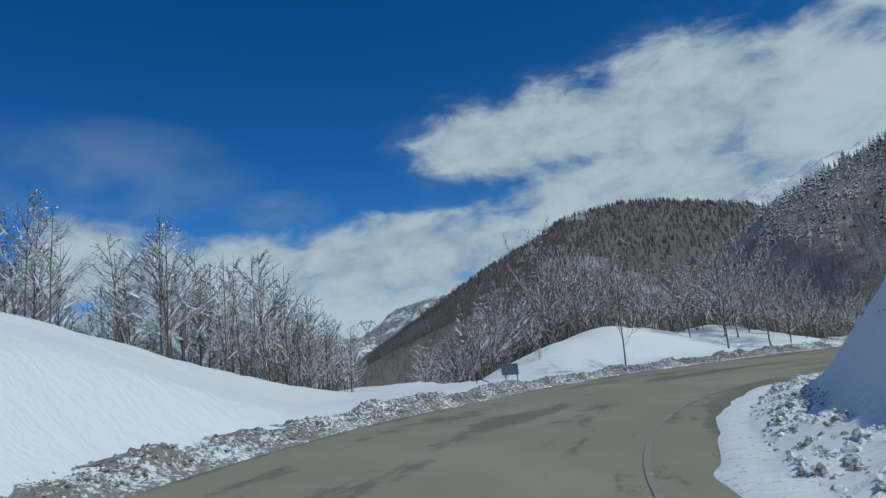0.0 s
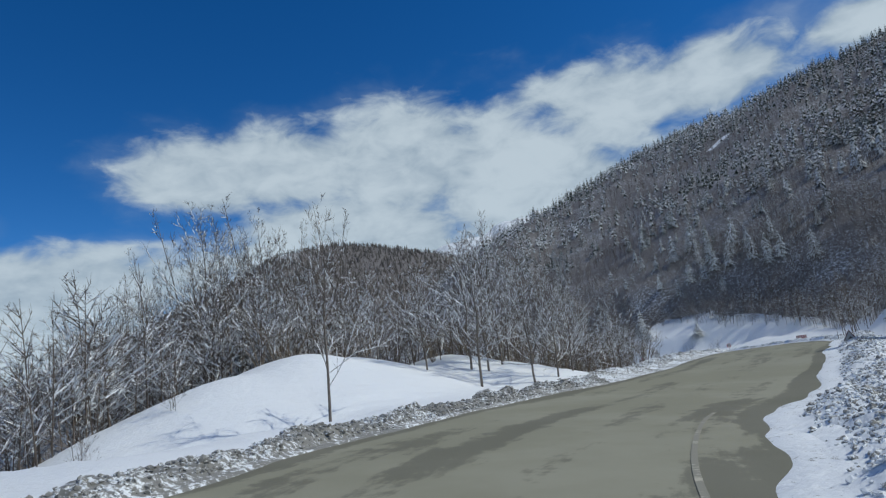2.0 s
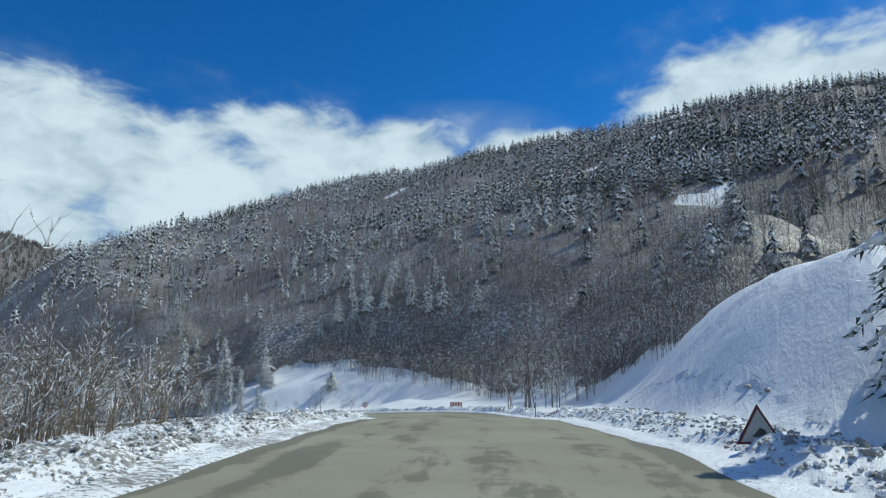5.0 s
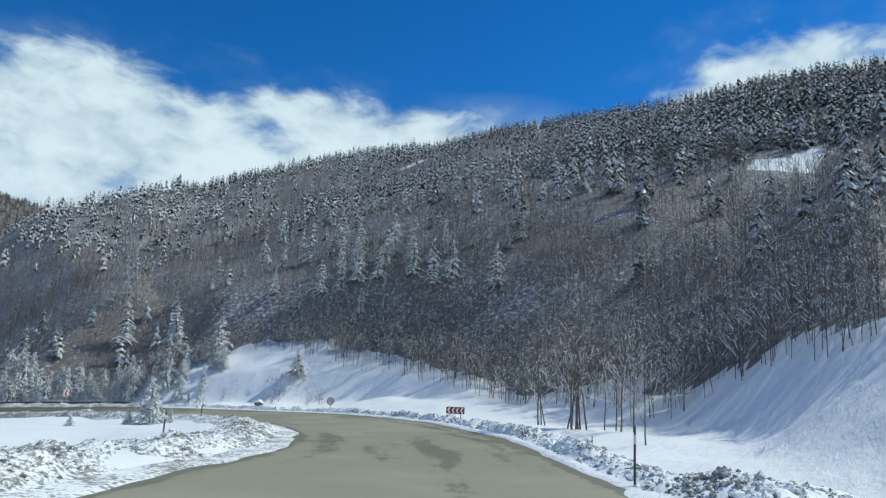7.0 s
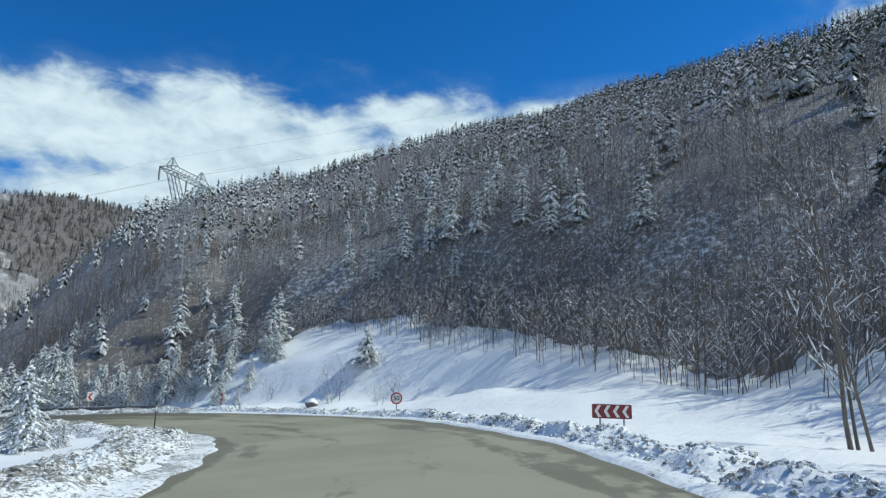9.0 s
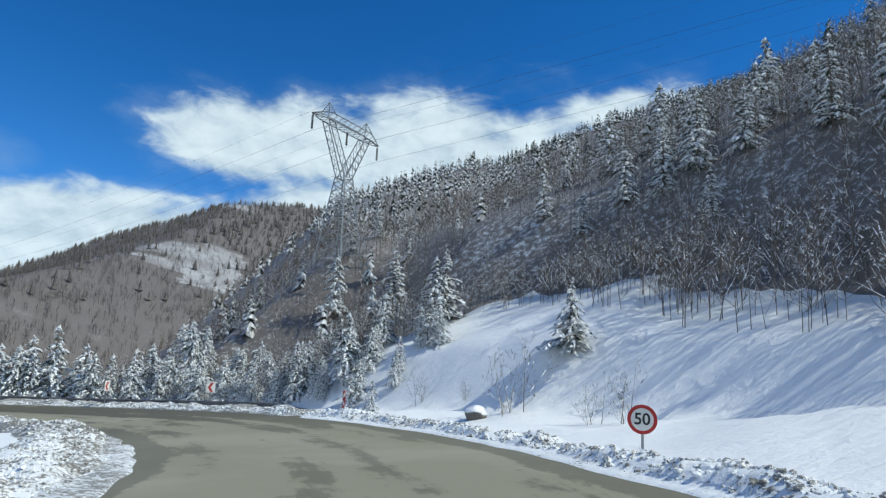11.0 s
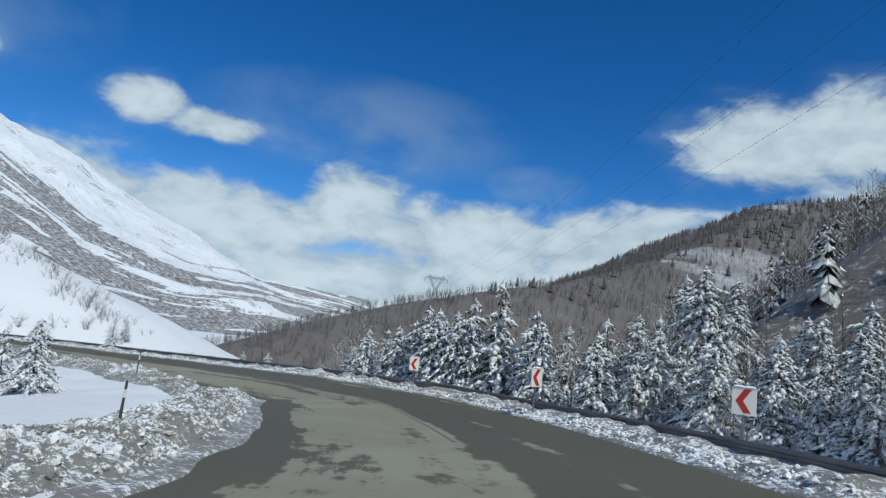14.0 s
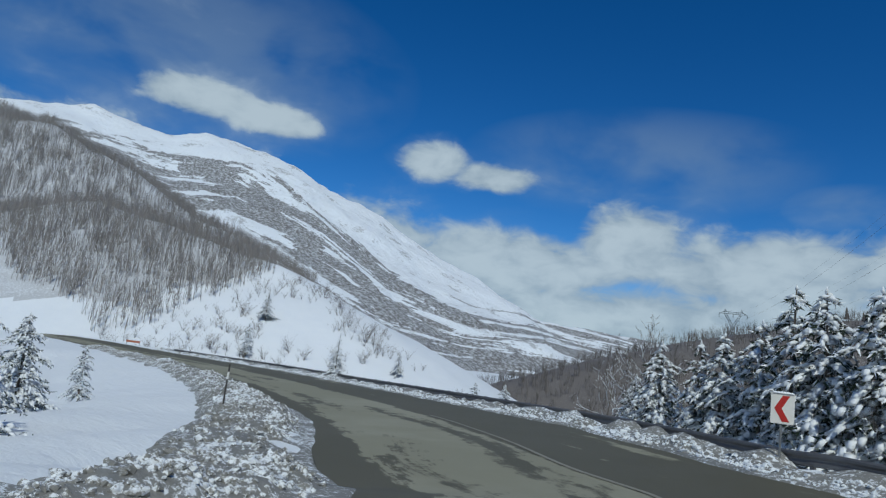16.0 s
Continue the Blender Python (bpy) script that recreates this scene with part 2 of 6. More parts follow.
def spline(pts, step):
    """A smooth line through the points, sampled evenly."""
    p = np.vstack([2 * pts[0] - pts[1], pts, 2 * pts[-1] - pts[-2]])
    out = []
    for i in range(1, len(p) - 2):
        n = max(4, int(np.linalg.norm(p[i + 1, :2] - p[i, :2]) / 0.25))
        u = np.linspace(0, 1, n, endpoint=False)[:, None]
        a, b, c, d = p[i - 1], p[i], p[i + 1], p[i + 2]
        out.append(0.5 * (2 * b + (c - a) * u + (2 * a - 5 * b + 4 * c - d) * u**2 + (3 * b - a - 3 * c + d) * u**3))
    out = np.vstack(out + [pts[-1:]])
    s = np.r_[0, np.cumsum(np.linalg.norm(np.diff(out[:, :2], axis=0), axis=1))]
    at = np.arange(0, s[-1], step)
    return np.stack([np.interp(at, s, out[:, k]) for k in range(pts.shape[1])], 1), at


LINE, ALONG = spline(plan, 1.0)
ALONG = ALONG - ALONG[np.argmin(np.hypot(LINE[:, 0] - plan[2, 0], LINE[:, 1] - plan[2, 1]))]
way = np.gradient(LINE[:, :2], axis=0)
way /= np.linalg.norm(way, axis=1)[:, None]
RIGHT = np.stack([way[:, 1], -way[:, 0]], 1)


def tilt_at(s):
    """How much the road rises to the right per metre where it leans into its bends."""
    return np.interp(s, [-60, -10, 8, 48, 62, 90, 108, 185, 215], [-0.02, -0.04, -0.07, -0.07, 0.0, 0.0, 0.05, 0.05, 0.02])


def on_road(s, off, up=0.0):
    """The place at s metres along the road and off metres to the right of its middle."""
    p = np.array([np.interp(s, ALONG, LINE[:, k]) for k in range(3)])
    r = np.array([np.interp(s, ALONG, RIGHT[:, k]) for k in range(2)])
    return Vector((p[0] + r[0] * off, p[1] + r[1] * off, p[2] + up + float(tilt_at(s)) * off))


def nearest(x, y):
    """For arrays of places: metres along the road, metres to the right of its middle, road height, half width."""
    n = x.size
    s, d, z, h = np.empty(n), np.empty(n), np.empty(n), np.empty(n)
    for a in range(0, n, 20000):
        X, Y = x[a:a + 20000, None], y[a:a + 20000, None]
        i = ((X - LINE[None, :, 0])**2 + (Y - LINE[None, :, 1])**2).argmin(1)
        rx, ry = x[a:a + 20000] - LINE[i, 0], y[a:a + 20000] - LINE[i, 1]
        d[a:a + 20000] = rx * RIGHT[i, 0] + ry * RIGHT[i, 1]
        lost = np.abs(rx * way[i, 0] + ry * way[i, 1])
        d[a:a + 20000] = np.where(lost > 1.5, np.sign(d[a:a + 20000] + 1e-9) * np.hypot(rx, ry), d[a:a + 20000])
        s[a:a + 20000], z[a:a + 20000], h[a:a + 20000] = ALONG[i], LINE[i, 2], LINE[i, 3]
    return s, d, z, h


def lattice(x, y, seed):
    """Smooth random values on a unit grid, from -1 to 1."""
    ix, iy = np.floor(x).astype(np.int64), np.floor(y).astype(np.int64)
    fx, fy = x - ix, y - iy
    fx, fy = fx * fx * (3 - 2 * fx), fy * fy * (3 - 2 * fy)

    def h(a, b):
        v = (a * 374761393 + b * 668265263 + seed * 974634777) & 0x7FFFFFFF
        v = ((v ^ (v >> 13)) * 1274126177) & 0x7FFFFFFF
        return ((v ^ (v >> 16)) & 0xFFFF) / 32767.5 - 1.0

    top = h(ix, iy) * (1 - fx) + h(ix + 1, iy) * fx
    low = h(ix, iy + 1) * (1 - fx) + h(ix + 1, iy + 1) * fx
    return top * (1 - fy) + low * fy


def rough(x, y, size, seed=1, octaves=4, gain=0.5):
    out, amp = 0.0, 1.0
    for k in range(octaves):
        out = out + amp * lattice(x / size * 2**k + 17.3 * k, y / size * 2**k - 9.1 * k, seed + k)
        amp *= gain
    return out


def tent(x, y, crest, slope, blunt=3.0):
    """Ground that falls away on both sides of a crest line."""
    c, _ = spline(np.array(crest, float), max(3.0, blunt))
    c = np.vstack([c, np.array(crest[-1:], float)])
    out = np.full(x.size, -1e9)
    for a in range(0, x.size, 20000):
        d = np.sqrt((x[a:a + 20000, None] - c[None, :, 0])**2 + (y[a:a + 20000, None] - c[None, :, 1])**2 + blunt**2) - blunt
        out[a:a + 20000] = (c[None, :, 2] - slope * d).max(1)
    return out


def smax(a, b, k):
    return 0.5 * (a + b + np.sqrt((a - b)**2 + k * k))


def smin(a, b, k):
    return 0.5 * (a + b - np.sqrt((a - b)**2 + k * k))


CREST = [(64.0, 156.0, -18.0), (79.0, 150.0, -12.3), (94.0, 143.0, 7.0), (104.0, 158.0, 13.6), (113.0, 188.0, 22.2), (121.0, 216.0, 30.8), (150.0, 238.0, 52.6), (182.3, 257.0, 64.4), (223.5, 253.1, 85.2), (269.5, 223.7, 102.4), (302.7, 123.7, 113.2), (306.7, 31.7, 110.6), (299.9, -80.0, 95.7)]
SPUR = [(51.7, 41.6, 4.4), (63.2, 45.2, 3.9), (80, 51, 3.6), (100, 55, 10), (130, 56, 25)]
BANK_R = [(11, -60, 7), (11, -20, 5.5), (9.6, 4, 4.8), (9.9, 8.7, 4.5), (10.9, 11.4, 4.3), (12.1, 13.9, 3.4), (14.4, 16.8, 1.2), (16.5, 19.5, -0.5)]
BANK_L = [(-20, -60, 8.5), (-15, -10, 6.2), (-13.5, 8, 4.9), (-12.8, 17, 3.7), (-10.8, 24, 2.1), (-7.5, 30, 0.4)]
MOUND = [(8.5, 47, 1.2), (11, 48.3, 1.8), (15, 50, 1.2), (20, 51, 0.0), (24, 52, -1.4), (19.4, 54.4, 1.45), (21.2, 52.4, 1.0), (22.9, 49.6, 0.2)]


def land(x, y):
    """Height of the ground."""
    x, y = np.asarray(x, float).ravel(), np.asarray(y, float).ravel()
    s, d, z, h = nearest(x, y)
    e = np.abs(d) - h
    side = d > 0
    out = np.clip(e, 0, None)
    z = z + tilt_at(s) * np.clip(d, -h - 2.0, h + 0.4)
    shelf = np.interp(s, [-60, 50, 66, 76, 85, 92, 106, 118, 130, 138, 146, 158, 164, 175], [3.4, 3.4, 3.4, 1.8, 3.2, 6.0, 8.0, 12.0, 17.0, 18.0, 18.0, 16.0, 9.0, 4.0])
    valley = np.interp(s, [140, 158], [0.0, 1.0])
    rise_r = z + 0.05 + np.interp(s, [100, 112, 124, 134], [0.10, 0.02, 0.02, 0.10]) * np.clip(out - 2.2, 0, 40) * (1 - valley) - valley * 0.5 * np.clip(out - 2.4, 0, 70)
    plateau = np.interp(s, [-60, 0, 25, 45, 60, 90, 120, 170, 260], [22, 20, 17, 22, 15, 26, 40, 40, 8])
    inner = -2.5 - 0.06 * (y - 60) - 0.3 * np.clip(22 - x, 0, 120) - 0.08 * np.clip(72 - x, 0, 60) * np.clip((y - 105) / 20, 0, 1)
    drop = z + 0.12 - 0.42 * np.clip(out - plateau, 0, 80)
    level = z + 0.12 + np.clip((out - 3) / 6, 0, 1) * (inner - z - 0.12)
    bend = np.interp(s, [30, 52, 205, 240], [0, 1, 1, 0])
    rise_l = drop + bend * (level - drop)
    g = np.where(side, rise_r, rise_l)
    g = np.maximum(g, -48 + 3 * rough(x, y, 180, 5, 3))
    hill = tent(x, y, CREST, 0.53, 2.5) - 0.55 * np.clip(0.266 * (y - 158) - 0.964 * (x - 104) - 6, 0, 60)     # steeper on the far side
    away = np.clip((out - 12) / 40, 0, 1)
    hill = hill + away * (3.4 * rough(x, y, 45, 11, 4) - 0.6)
    hill = np.maximum(hill, tent(x, y, SPUR, 0.82, 2.0) + 0.5 * rough(x, y, 9, 3, 3))
    steep, toe = np.interp(s, [124, 130, 135, 143, 157, 164], [0, 0.48, 0.7, 1, 1, 0]), np.interp(s, [116, 124, 131, 136, 140, 143, 150], [9.0, 9.0, 9.0, 8.6, 7.0, 5.0, 4.2])
    cut = z + 0.05 + np.interp(s, [60, 84, 92, 104, 114, 140, 150, 164], [0.05, 0.2, 0.3, 0.3, 0.15, 0.14, 0.05, 0.05]) * np.clip(out - 2, 0, None) + steep * (0.9 * np.clip(out - toe, 0, 3.6) + 0.42 * np.clip(out - toe - 3.6, 0, None)) + np.interp(s, [92, 100, 128, 138], [0.85, 0.5, 0.5, 0.85]) * np.clip(out - shelf, 0, None) + 0.35 * rough(x, y, 7, 21, 3)
    hill = np.where(side, smin(hill, cut, 0.8), hill)
    g = np.where(side | (hill > g + 4), smax(g, hill, 0.3), g)
    for crest, slope, foot in ((BANK_R, 0.8, 2.1), (BANK_L, 0.52, 1.6), (MOUND, 0.42, 1.6)):
        g = smax(g, np.minimum(tent(x, y, crest, slope, 2.0), z + 0.1 + 1.3 * np.clip(out - foot, 0, None)), 0.3)
    ribs = 0.13 * rough(s * 1.0 + 0.35 * out, out * 0.22, 1.7, 33, 3) * np.clip((out - 3) / 3, 0, 1) * np.clip((14 - out) / 5, 0, 1) * np.interp(s, [58, 70, 92, 104, 116], [0.0, 1.0, 1.0, 0.5, 0.25])
    g = g + ribs + 0.11 * rough(x, y, 3.2, 31, 4) * np.clip(out / 3, 0, 1) + 0.25 * rough(x, y, 13, 41, 2) * np.clip((out - 3) / 8, 0, 1)
    bed = z - 0.25
    return np.where(e < 1.2, bed + np.clip(e + 0.2, 0, 1.4) * 0.3, g)


def mesh_from(name, verts, faces, mats=(), slots=None, smooth=False, uvs=None):
    """A mesh out of arrays; faces all have the same number of corners."""
    me = bpy.data.meshes.new(name)
    verts, faces = np.asarray(verts, np.float32), np.asarray(faces, np.int32)
    n, k = faces.shape
    me.vertices.add(len(verts))
    me.vertices.foreach_set("co", verts.ravel())
    me.loops.add(n * k)
    me.loops.foreach_set("vertex_index", faces.ravel())
    me.polygons.add(n)
    me.polygons.foreach_set("loop_start", np.arange(0, n * k, k, dtype=np.int32))
    me.polygons.foreach_set("loop_total", np.full(n, k, np.int32))
    me.polygons.foreach_set("use_smooth", np.full(n, smooth, bool))
    for m in mats:
        me.materials.append(m)
    if slots is not None:
        me.polygons.foreach_set("material_index", np.asarray(slots, np.int32))
    if uvs is not None:
        layer = me.uv_layers.new(name="UVMap")
        layer.data.foreach_set("uv", np.asarray(uvs, np.float32)[faces.ravel()].ravel())
    me.update(calc_edges=True)
    me.validate()
    return me


def grid_faces(nu, nv):
    i = (np.arange(nu - 1)[:, None] * nv + np.arange(nv - 1)[None, :]).ravel()
    return np.stack([i, i + nv, i + nv + 1, i + 1], 1)


def graded(lo, hi, fine, far, grow=1.12):
    """Coordinates with an even fine stretch that widens outwards to the far limits."""
    mid = np.arange(lo, hi + fine, fine)
    a, step, up = [mid[-1]], fine, []
    while a[-1] < far:
        step *= grow
        a.append(a[-1] + min(step, 260))
    b, step = [mid[0]], fine
    while b[-1] > -far:
        step *= grow
        b.append(b[-1] - min(step, 260))
    return np.r_[b[:0:-1], mid, a[1:]]


def inside(x, y, poly):
    ok = np.zeros(x.size, bool)
    for (x0, y0), (x1, y1) in zip(poly, poly[1:] + poly[:1]):
        hit = ((y0 > y) != (y1 > y)) & (x < (x1 - x0) * (y - y0) / (y1 - y0 + 1e-12) + x0)
        ok ^= hit
    return ok


HILL = [(62, 156), (52, 200), (80, 270), (140, 330), (215, 330), (290, 250), (322, 130), (328, 30), (318, -80), (30, -80), (14, 5), (24, 28), (44, 30), (50, 38), (66, 42), (84, 60), (88, 90), (84, 135)]


def tree_line(s):
    """How far from the road's edge the woods begin on the hill side."""
    return np.interp(s, [-60, 20, 50, 62, 76, 88, 98, 106, 117, 128, 136, 140, 143, 147, 151, 153.5, 157, 160, 168, 176], [10, 9, 13, 10.5, 9.0, 11.0, 12.5, 11.5, 10.5, 11.5, 12.0, 11.5, 11.5, 13, 14, 8.0, 5.0, 4.2, 4.5, 4.5])


def under_trees(x, y):
    """Metres behind the edge of the hillside woods, negative outside them."""
    s, d, z, h = nearest(x, y)
    e = np.abs(d) - h
    bare = (np.hypot((x - 155) / 5, (y - 66) / 7) + 0.4 * rough(x, y, 4, 93, 2) < 1) | (np.hypot((x - 288) / 12, (y - 112) / 26) < 0.8) | ((rough(x, y, 24, 91, 3) > 0.95) & (np.hypot(x - 80, y - 110) > 85) & (y < 190))
    return np.where(inside(x, y, HILL) & (d > 0) & ~bare, e - tree_line(s), -1.0)


# ---- ground ----
gx, gy = graded(-26, 112, 0.7, 4700), graded(-12, 160, 0.7, 4700)
GX, GY = np.meshgrid(gx, gy, indexing="ij")
GZ = land(GX, GY)
cells = grid_faces(len(gx), len(gy))
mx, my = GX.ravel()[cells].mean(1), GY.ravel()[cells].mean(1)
# faces inside the woods take the browned snow, standing in for denser brush
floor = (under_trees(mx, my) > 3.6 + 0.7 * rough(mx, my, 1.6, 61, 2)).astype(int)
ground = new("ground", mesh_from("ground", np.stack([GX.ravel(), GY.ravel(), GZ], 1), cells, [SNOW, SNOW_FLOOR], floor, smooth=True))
tagged(ground, "deep smooth white snow over banks and hillside", "snowy ground", kind="structure")

# ---- road ----
ROAD, ROAD_S = spline(plan, 0.8)
ROAD_S = ROAD_S - ROAD_S[np.argmin(np.hypot(ROAD[:, 0] - plan[2, 0], ROAD[:, 1] - plan[2, 1]))]
rw = np.gradient(ROAD[:, :2], axis=0)
rw /= np.linalg.norm(rw, axis=1)[:, None]
across = np.linspace(-1, 1, 15)
off = across[None, :] * (ROAD[:, 3:4] + 0.5)
rx = ROAD[:, 0:1] + rw[:, 1:2] * off
ry = ROAD[:, 1:2] - rw[:, 0:1] * off
rz = ROAD[:, 2:3] + tilt_at(ROAD_S)[:, None] * off + 0.012 * rough(rx.ravel(), ry.ravel(), 3.0, 8, 2).reshape(rx.shape)
road = new("road", mesh_from("road", np.stack([rx, ry, rz], -1).reshape(-1, 3), grid_faces(*rx.shape)[:, ::-1], [ASPHALT], smooth=True,
                             uvs=np.stack([np.repeat(ROAD_S[:, None], 15, 1), off], -1).reshape(-1, 2)))
tagged(road, "grey worn asphalt road with damp patches and salt haze", "road", kind="structure")


# ---- far hills and mountains ----
def polar_patch(name, centre, az0, az1, r0, r1, n, m, height, mats, label, category, wooded=None, crest=None):
    """A sheet of land seen from a centre, finer towards it."""
    a = np.radians(np.linspace(az0, az1, n))[:, None]
    r = (r0 * (r1 / r0)**np.linspace(0, 1, m))[None, :]
    x, y = centre[0] - np.sin(a) * r, centre[1] + np.cos(a) * r
    z = height(x.ravel(), y.ravel())
    cells = grid_faces(n, m)[:, ::-1]
    slots = None if wooded is None else wooded(x.ravel()[cells].mean(1), y.ravel()[cells].mean(1), z[cells].mean(1)).astype(int)
    uvs = None
    if crest is not None:
        top = np.repeat(np.interp(-np.degrees(a[:, 0]), *crest)[:, None], m, 1).ravel()
        uvs = np.stack([np.clip((top - z) / (top + 60), 0, 1), np.repeat(np.degrees(a) / 100, m, 1).ravel()], 1)
    ob = new(name, mesh_from(name, np.stack([x.ravel(), y.ravel(), z], 1), cells, mats, slots, smooth=True, uvs=uvs))
    return tagged(ob, label, category, kind="structure")


FAR_CREST = [(330, 720, 130), (222, 700, 137), (165, 672, 127), (133, 640, 117), (105, 540, 79), (70, 470, 49), (35, 420, 30), (5, 380, 18), (-30, 340, 4), (-60, 300, -12), (-80, 270, -24), (-95, 240, -38)]
WEST_CREST = [(-430, 190, 112), (-330, 215, 82), (-260, 250, 48), (-200, 285, 18), (-150, 320, -18)]
WEST_FOOT = [(-210, 200, 34), (-140, 213, 20), (-92, 226, 8.0), (-62, 232, -9), (-50, 236, -20)]


def far_hill(x, y):
    return tent(x, y, FAR_CREST, 0.55, 10.0) + 5 * rough(x, y, 110, 51, 4) * np.clip((y - 250) / 300, 0.15, 1) - 1


def far_glades(x, y):
    """Open snow in the woods of the far hill."""
    return rough(x, y, 60, 97, 4) > np.where((np.abs(x - 95) < 55) & (y > 400), 0.38, 0.95)


def west_hill(x, y):
    return np.maximum(tent(x, y, WEST_CREST, 0.58, 6.0) + 3 * rough(x, y, 50, 61, 4), tent(x, y, WEST_FOOT, 0.42, 3.0) + 0.8 * rough(x, y, 20, 63, 3))


def west_woods(x, y, z):
    """Where the far slope carries trees."""
    azi = np.degrees(np.arctan2(73 - x, y - 126))
    line = np.interp(azi, [48, 56, 60.7, 62.5, 65.8, 70.5, 76, 84], [60, 20, 10, 3.5, -4, -10.5, -13, -14])
    return z > line + 2.5 * rough(x, y, 14, 99, 2)


def polar_crest(centre, r, rows):
    return [(centre[0] - math.sin(radians(a)) * r, centre[1] + math.cos(radians(a)) * r, centre[2] + r * math.tan(radians(e))) for a, e in rows]


EYE_W, EYE_S = (73, 126, -5), (0, 0, 1)
SNOWY_ROWS = [(112, 12), (96, 13), (86, 13.6), (78, 15.0), (71, 14.0), (65, 14.6), (59, 10.8), (51, 4.8), (43.5, 3.0), (36, 3.0), (30, 2.2), (26, 1.2), (22, 0)]
SNOWY_CREST = polar_crest(EYE_W, 2300, SNOWY_ROWS)
NORTH_CREST = polar_crest(EYE_S, 2500, [(19, -1), (14, 1.2), (10, 2.6), (5, 4.2), (1, 5.0), (-6, 5.6), (-14, 6), (-21, 7.0), (-26, 9.0), (-29, 10.5), (-33, 11.0), (-38, 9.6), (-46, 8)])


def snowy_mountain(x, y):
    return tent(x, y, SNOWY_CREST, 0.47, 30.0) + 30 * (rough(x, y, 420, 71, 6, 0.58) - 0.35) * np.clip((np.hypot(x - 73, y - 126) - 500) / 900, 0, 1)


def north_mountain(x, y):
    return tent(x, y, NORTH_CREST, 0.36, 30.0) + 60 * (rough(x, y, 340, 81, 6, 0.6) - 0.25)


def wooded_snow(name, lo, hi, thick, stony=0.62, from_crest=False):
    """Open snow on the heights with bare woods in bands and gullies lower down."""
    m, t = material(name)
    p = spot(t)
    z = t.node("ShaderNodeSeparateXYZ", Vector=p).outputs[2]
    wide, mid, tight = t.noise(0.0035, 6, 0.6, p), t.noise(0.02, 5, 0.65, p), t.noise(0.14, 5, 0.75, p)
    level = t.ramp(t.math("ADD", z, t.math("MULTIPLY", t.math("SUBTRACT", wide, 0.5), 300.0)), lo, hi, 1.0, 0.0)
    if from_crest:       # u tells how far below the crest a place lies, 0 to 1
        below = t.node("ShaderNodeSeparateXYZ", Vector=t.node("ShaderNodeTexCoord").outputs["UV"]).outputs[0]
        level = t.ramp(t.math("ADD", below, t.math("MULTIPLY", t.math("SUBTRACT", wide, 0.5), 0.25)), lo, hi, -0.55, 1.05)
        level = t.math("MAXIMUM", level, t.ramp(t.math("ADD", z, t.math("MULTIPLY", wide, 60.0)), 90, 190, 0.8, -0.55))
    bands = t.noise(0.0075, 7, 0.62, t.node("ShaderNodeMapping", Vector=p, Scale=(0.6, 0.6, 2.2)).outputs[0], distort=1.0)
    if from_crest:       # strips of woods that run down the valley side by side with the crest
        strips = t.noise(1.0, 6, 0.62, t.node("ShaderNodeMapping", Vector=t.node("ShaderNodeTexCoord").outputs["UV"], Scale=(11.0, 9.0, 1.0)).outputs[0], distort=0.5)
        bands = t.math("ADD", t.math("MULTIPLY", bands, 0.2), t.math("SUBTRACT", t.math("MULTIPLY", strips, 1.7), 0.45))
    mixed = t.math("ADD", t.math("MULTIPLY", bands, 1.25), t.math("ADD", t.math("MULTIPLY", mid, 0.45), t.math("MULTIPLY", tight, 0.30)))
    wood = t.ramp(t.math("ADD", t.math("MULTIPLY", level, 0.30), mixed), 1.235 - thick, 1.29 - thick)
    rock = t.ramp(t.math("ADD", t.math("MULTIPLY", t.noise(0.012, 7, 0.7, p), 0.7), t.math("MULTIPLY", tight, 0.3)), stony, stony + 0.06)
    snow = t.mix(wide, (0.86, 0.88, 0.91), (0.80, 0.83, 0.87))
    colour = t.mix(t.math("MULTIPLY", rock, 0.55), snow, (0.24, 0.23, 0.22))
    wood = t.math("MULTIPLY", wood, t.ramp(tight, 0.36, 0.58, 0.35, 1.0))
    colour = t.mix(t.math("MULTIPLY", wood, 0.9), colour, t.mix(tight, (0.06, 0.052, 0.047), (0.17, 0.152, 0.138)))
    finish(t, colour, 0.8, t.math("ADD", mid, t.math("MULTIPLY", tight, 0.25)), 26.0, 0.6, Specular_IOR_Level=0.2)
    return m


polar_patch("hill_north", (60, 60), -36, 44, 165, 900, 160, 90, far_hill, [snow_material("glade_snow", 0.0, 0.85, 0.0), snow_material("snow_under_dense_woods", 0.0, 0.92, 0.09)], "wooded hill under snow with open white patches", "wooded hill", lambda x, y, z: ~far_glades(x, y))
polar_patch("hill_west", (73, 126), 24, 112, 100, 560, 190, 110, west_hill, [SNOW, snow_material("snow_under_far_woods", 0.0, 0.42)], "steep hill with leafless woods above an open snow slope", "wooded hill", lambda x, y, z: west_woods(x, y, z - 7))
polar_patch("mountain_west", (73, 126), 14, 124, 420, 2900, 260, 170, snowy_mountain, [wooded_snow("mountain_snow", 0.06, 0.34, 0.03, 0.55, True)], "big snow mountain with bare woods in bands on its lower slopes", "mountain",
            crest=(sorted(-a for a, e in SNOWY_ROWS), [2300 * math.tan(radians(e)) - 5 for a, e in sorted(SNOWY_ROWS, reverse=True)]))
polar_patch("mountain_north", (0, 0), -60, 26, 1000, 3000, 220, 140, north_mountain, [wooded_snow("peak_snow", 120, 420, 0.0, 0.52)], "distant snow peaks and ridges beyond the valley", "mountain")


FAR_STEM = snowy("far_stems", (0.15, 0.135, 0.125), (0.36, 0.335, 0.315), 0.6, 0.6, 1.1, cover=0.6)

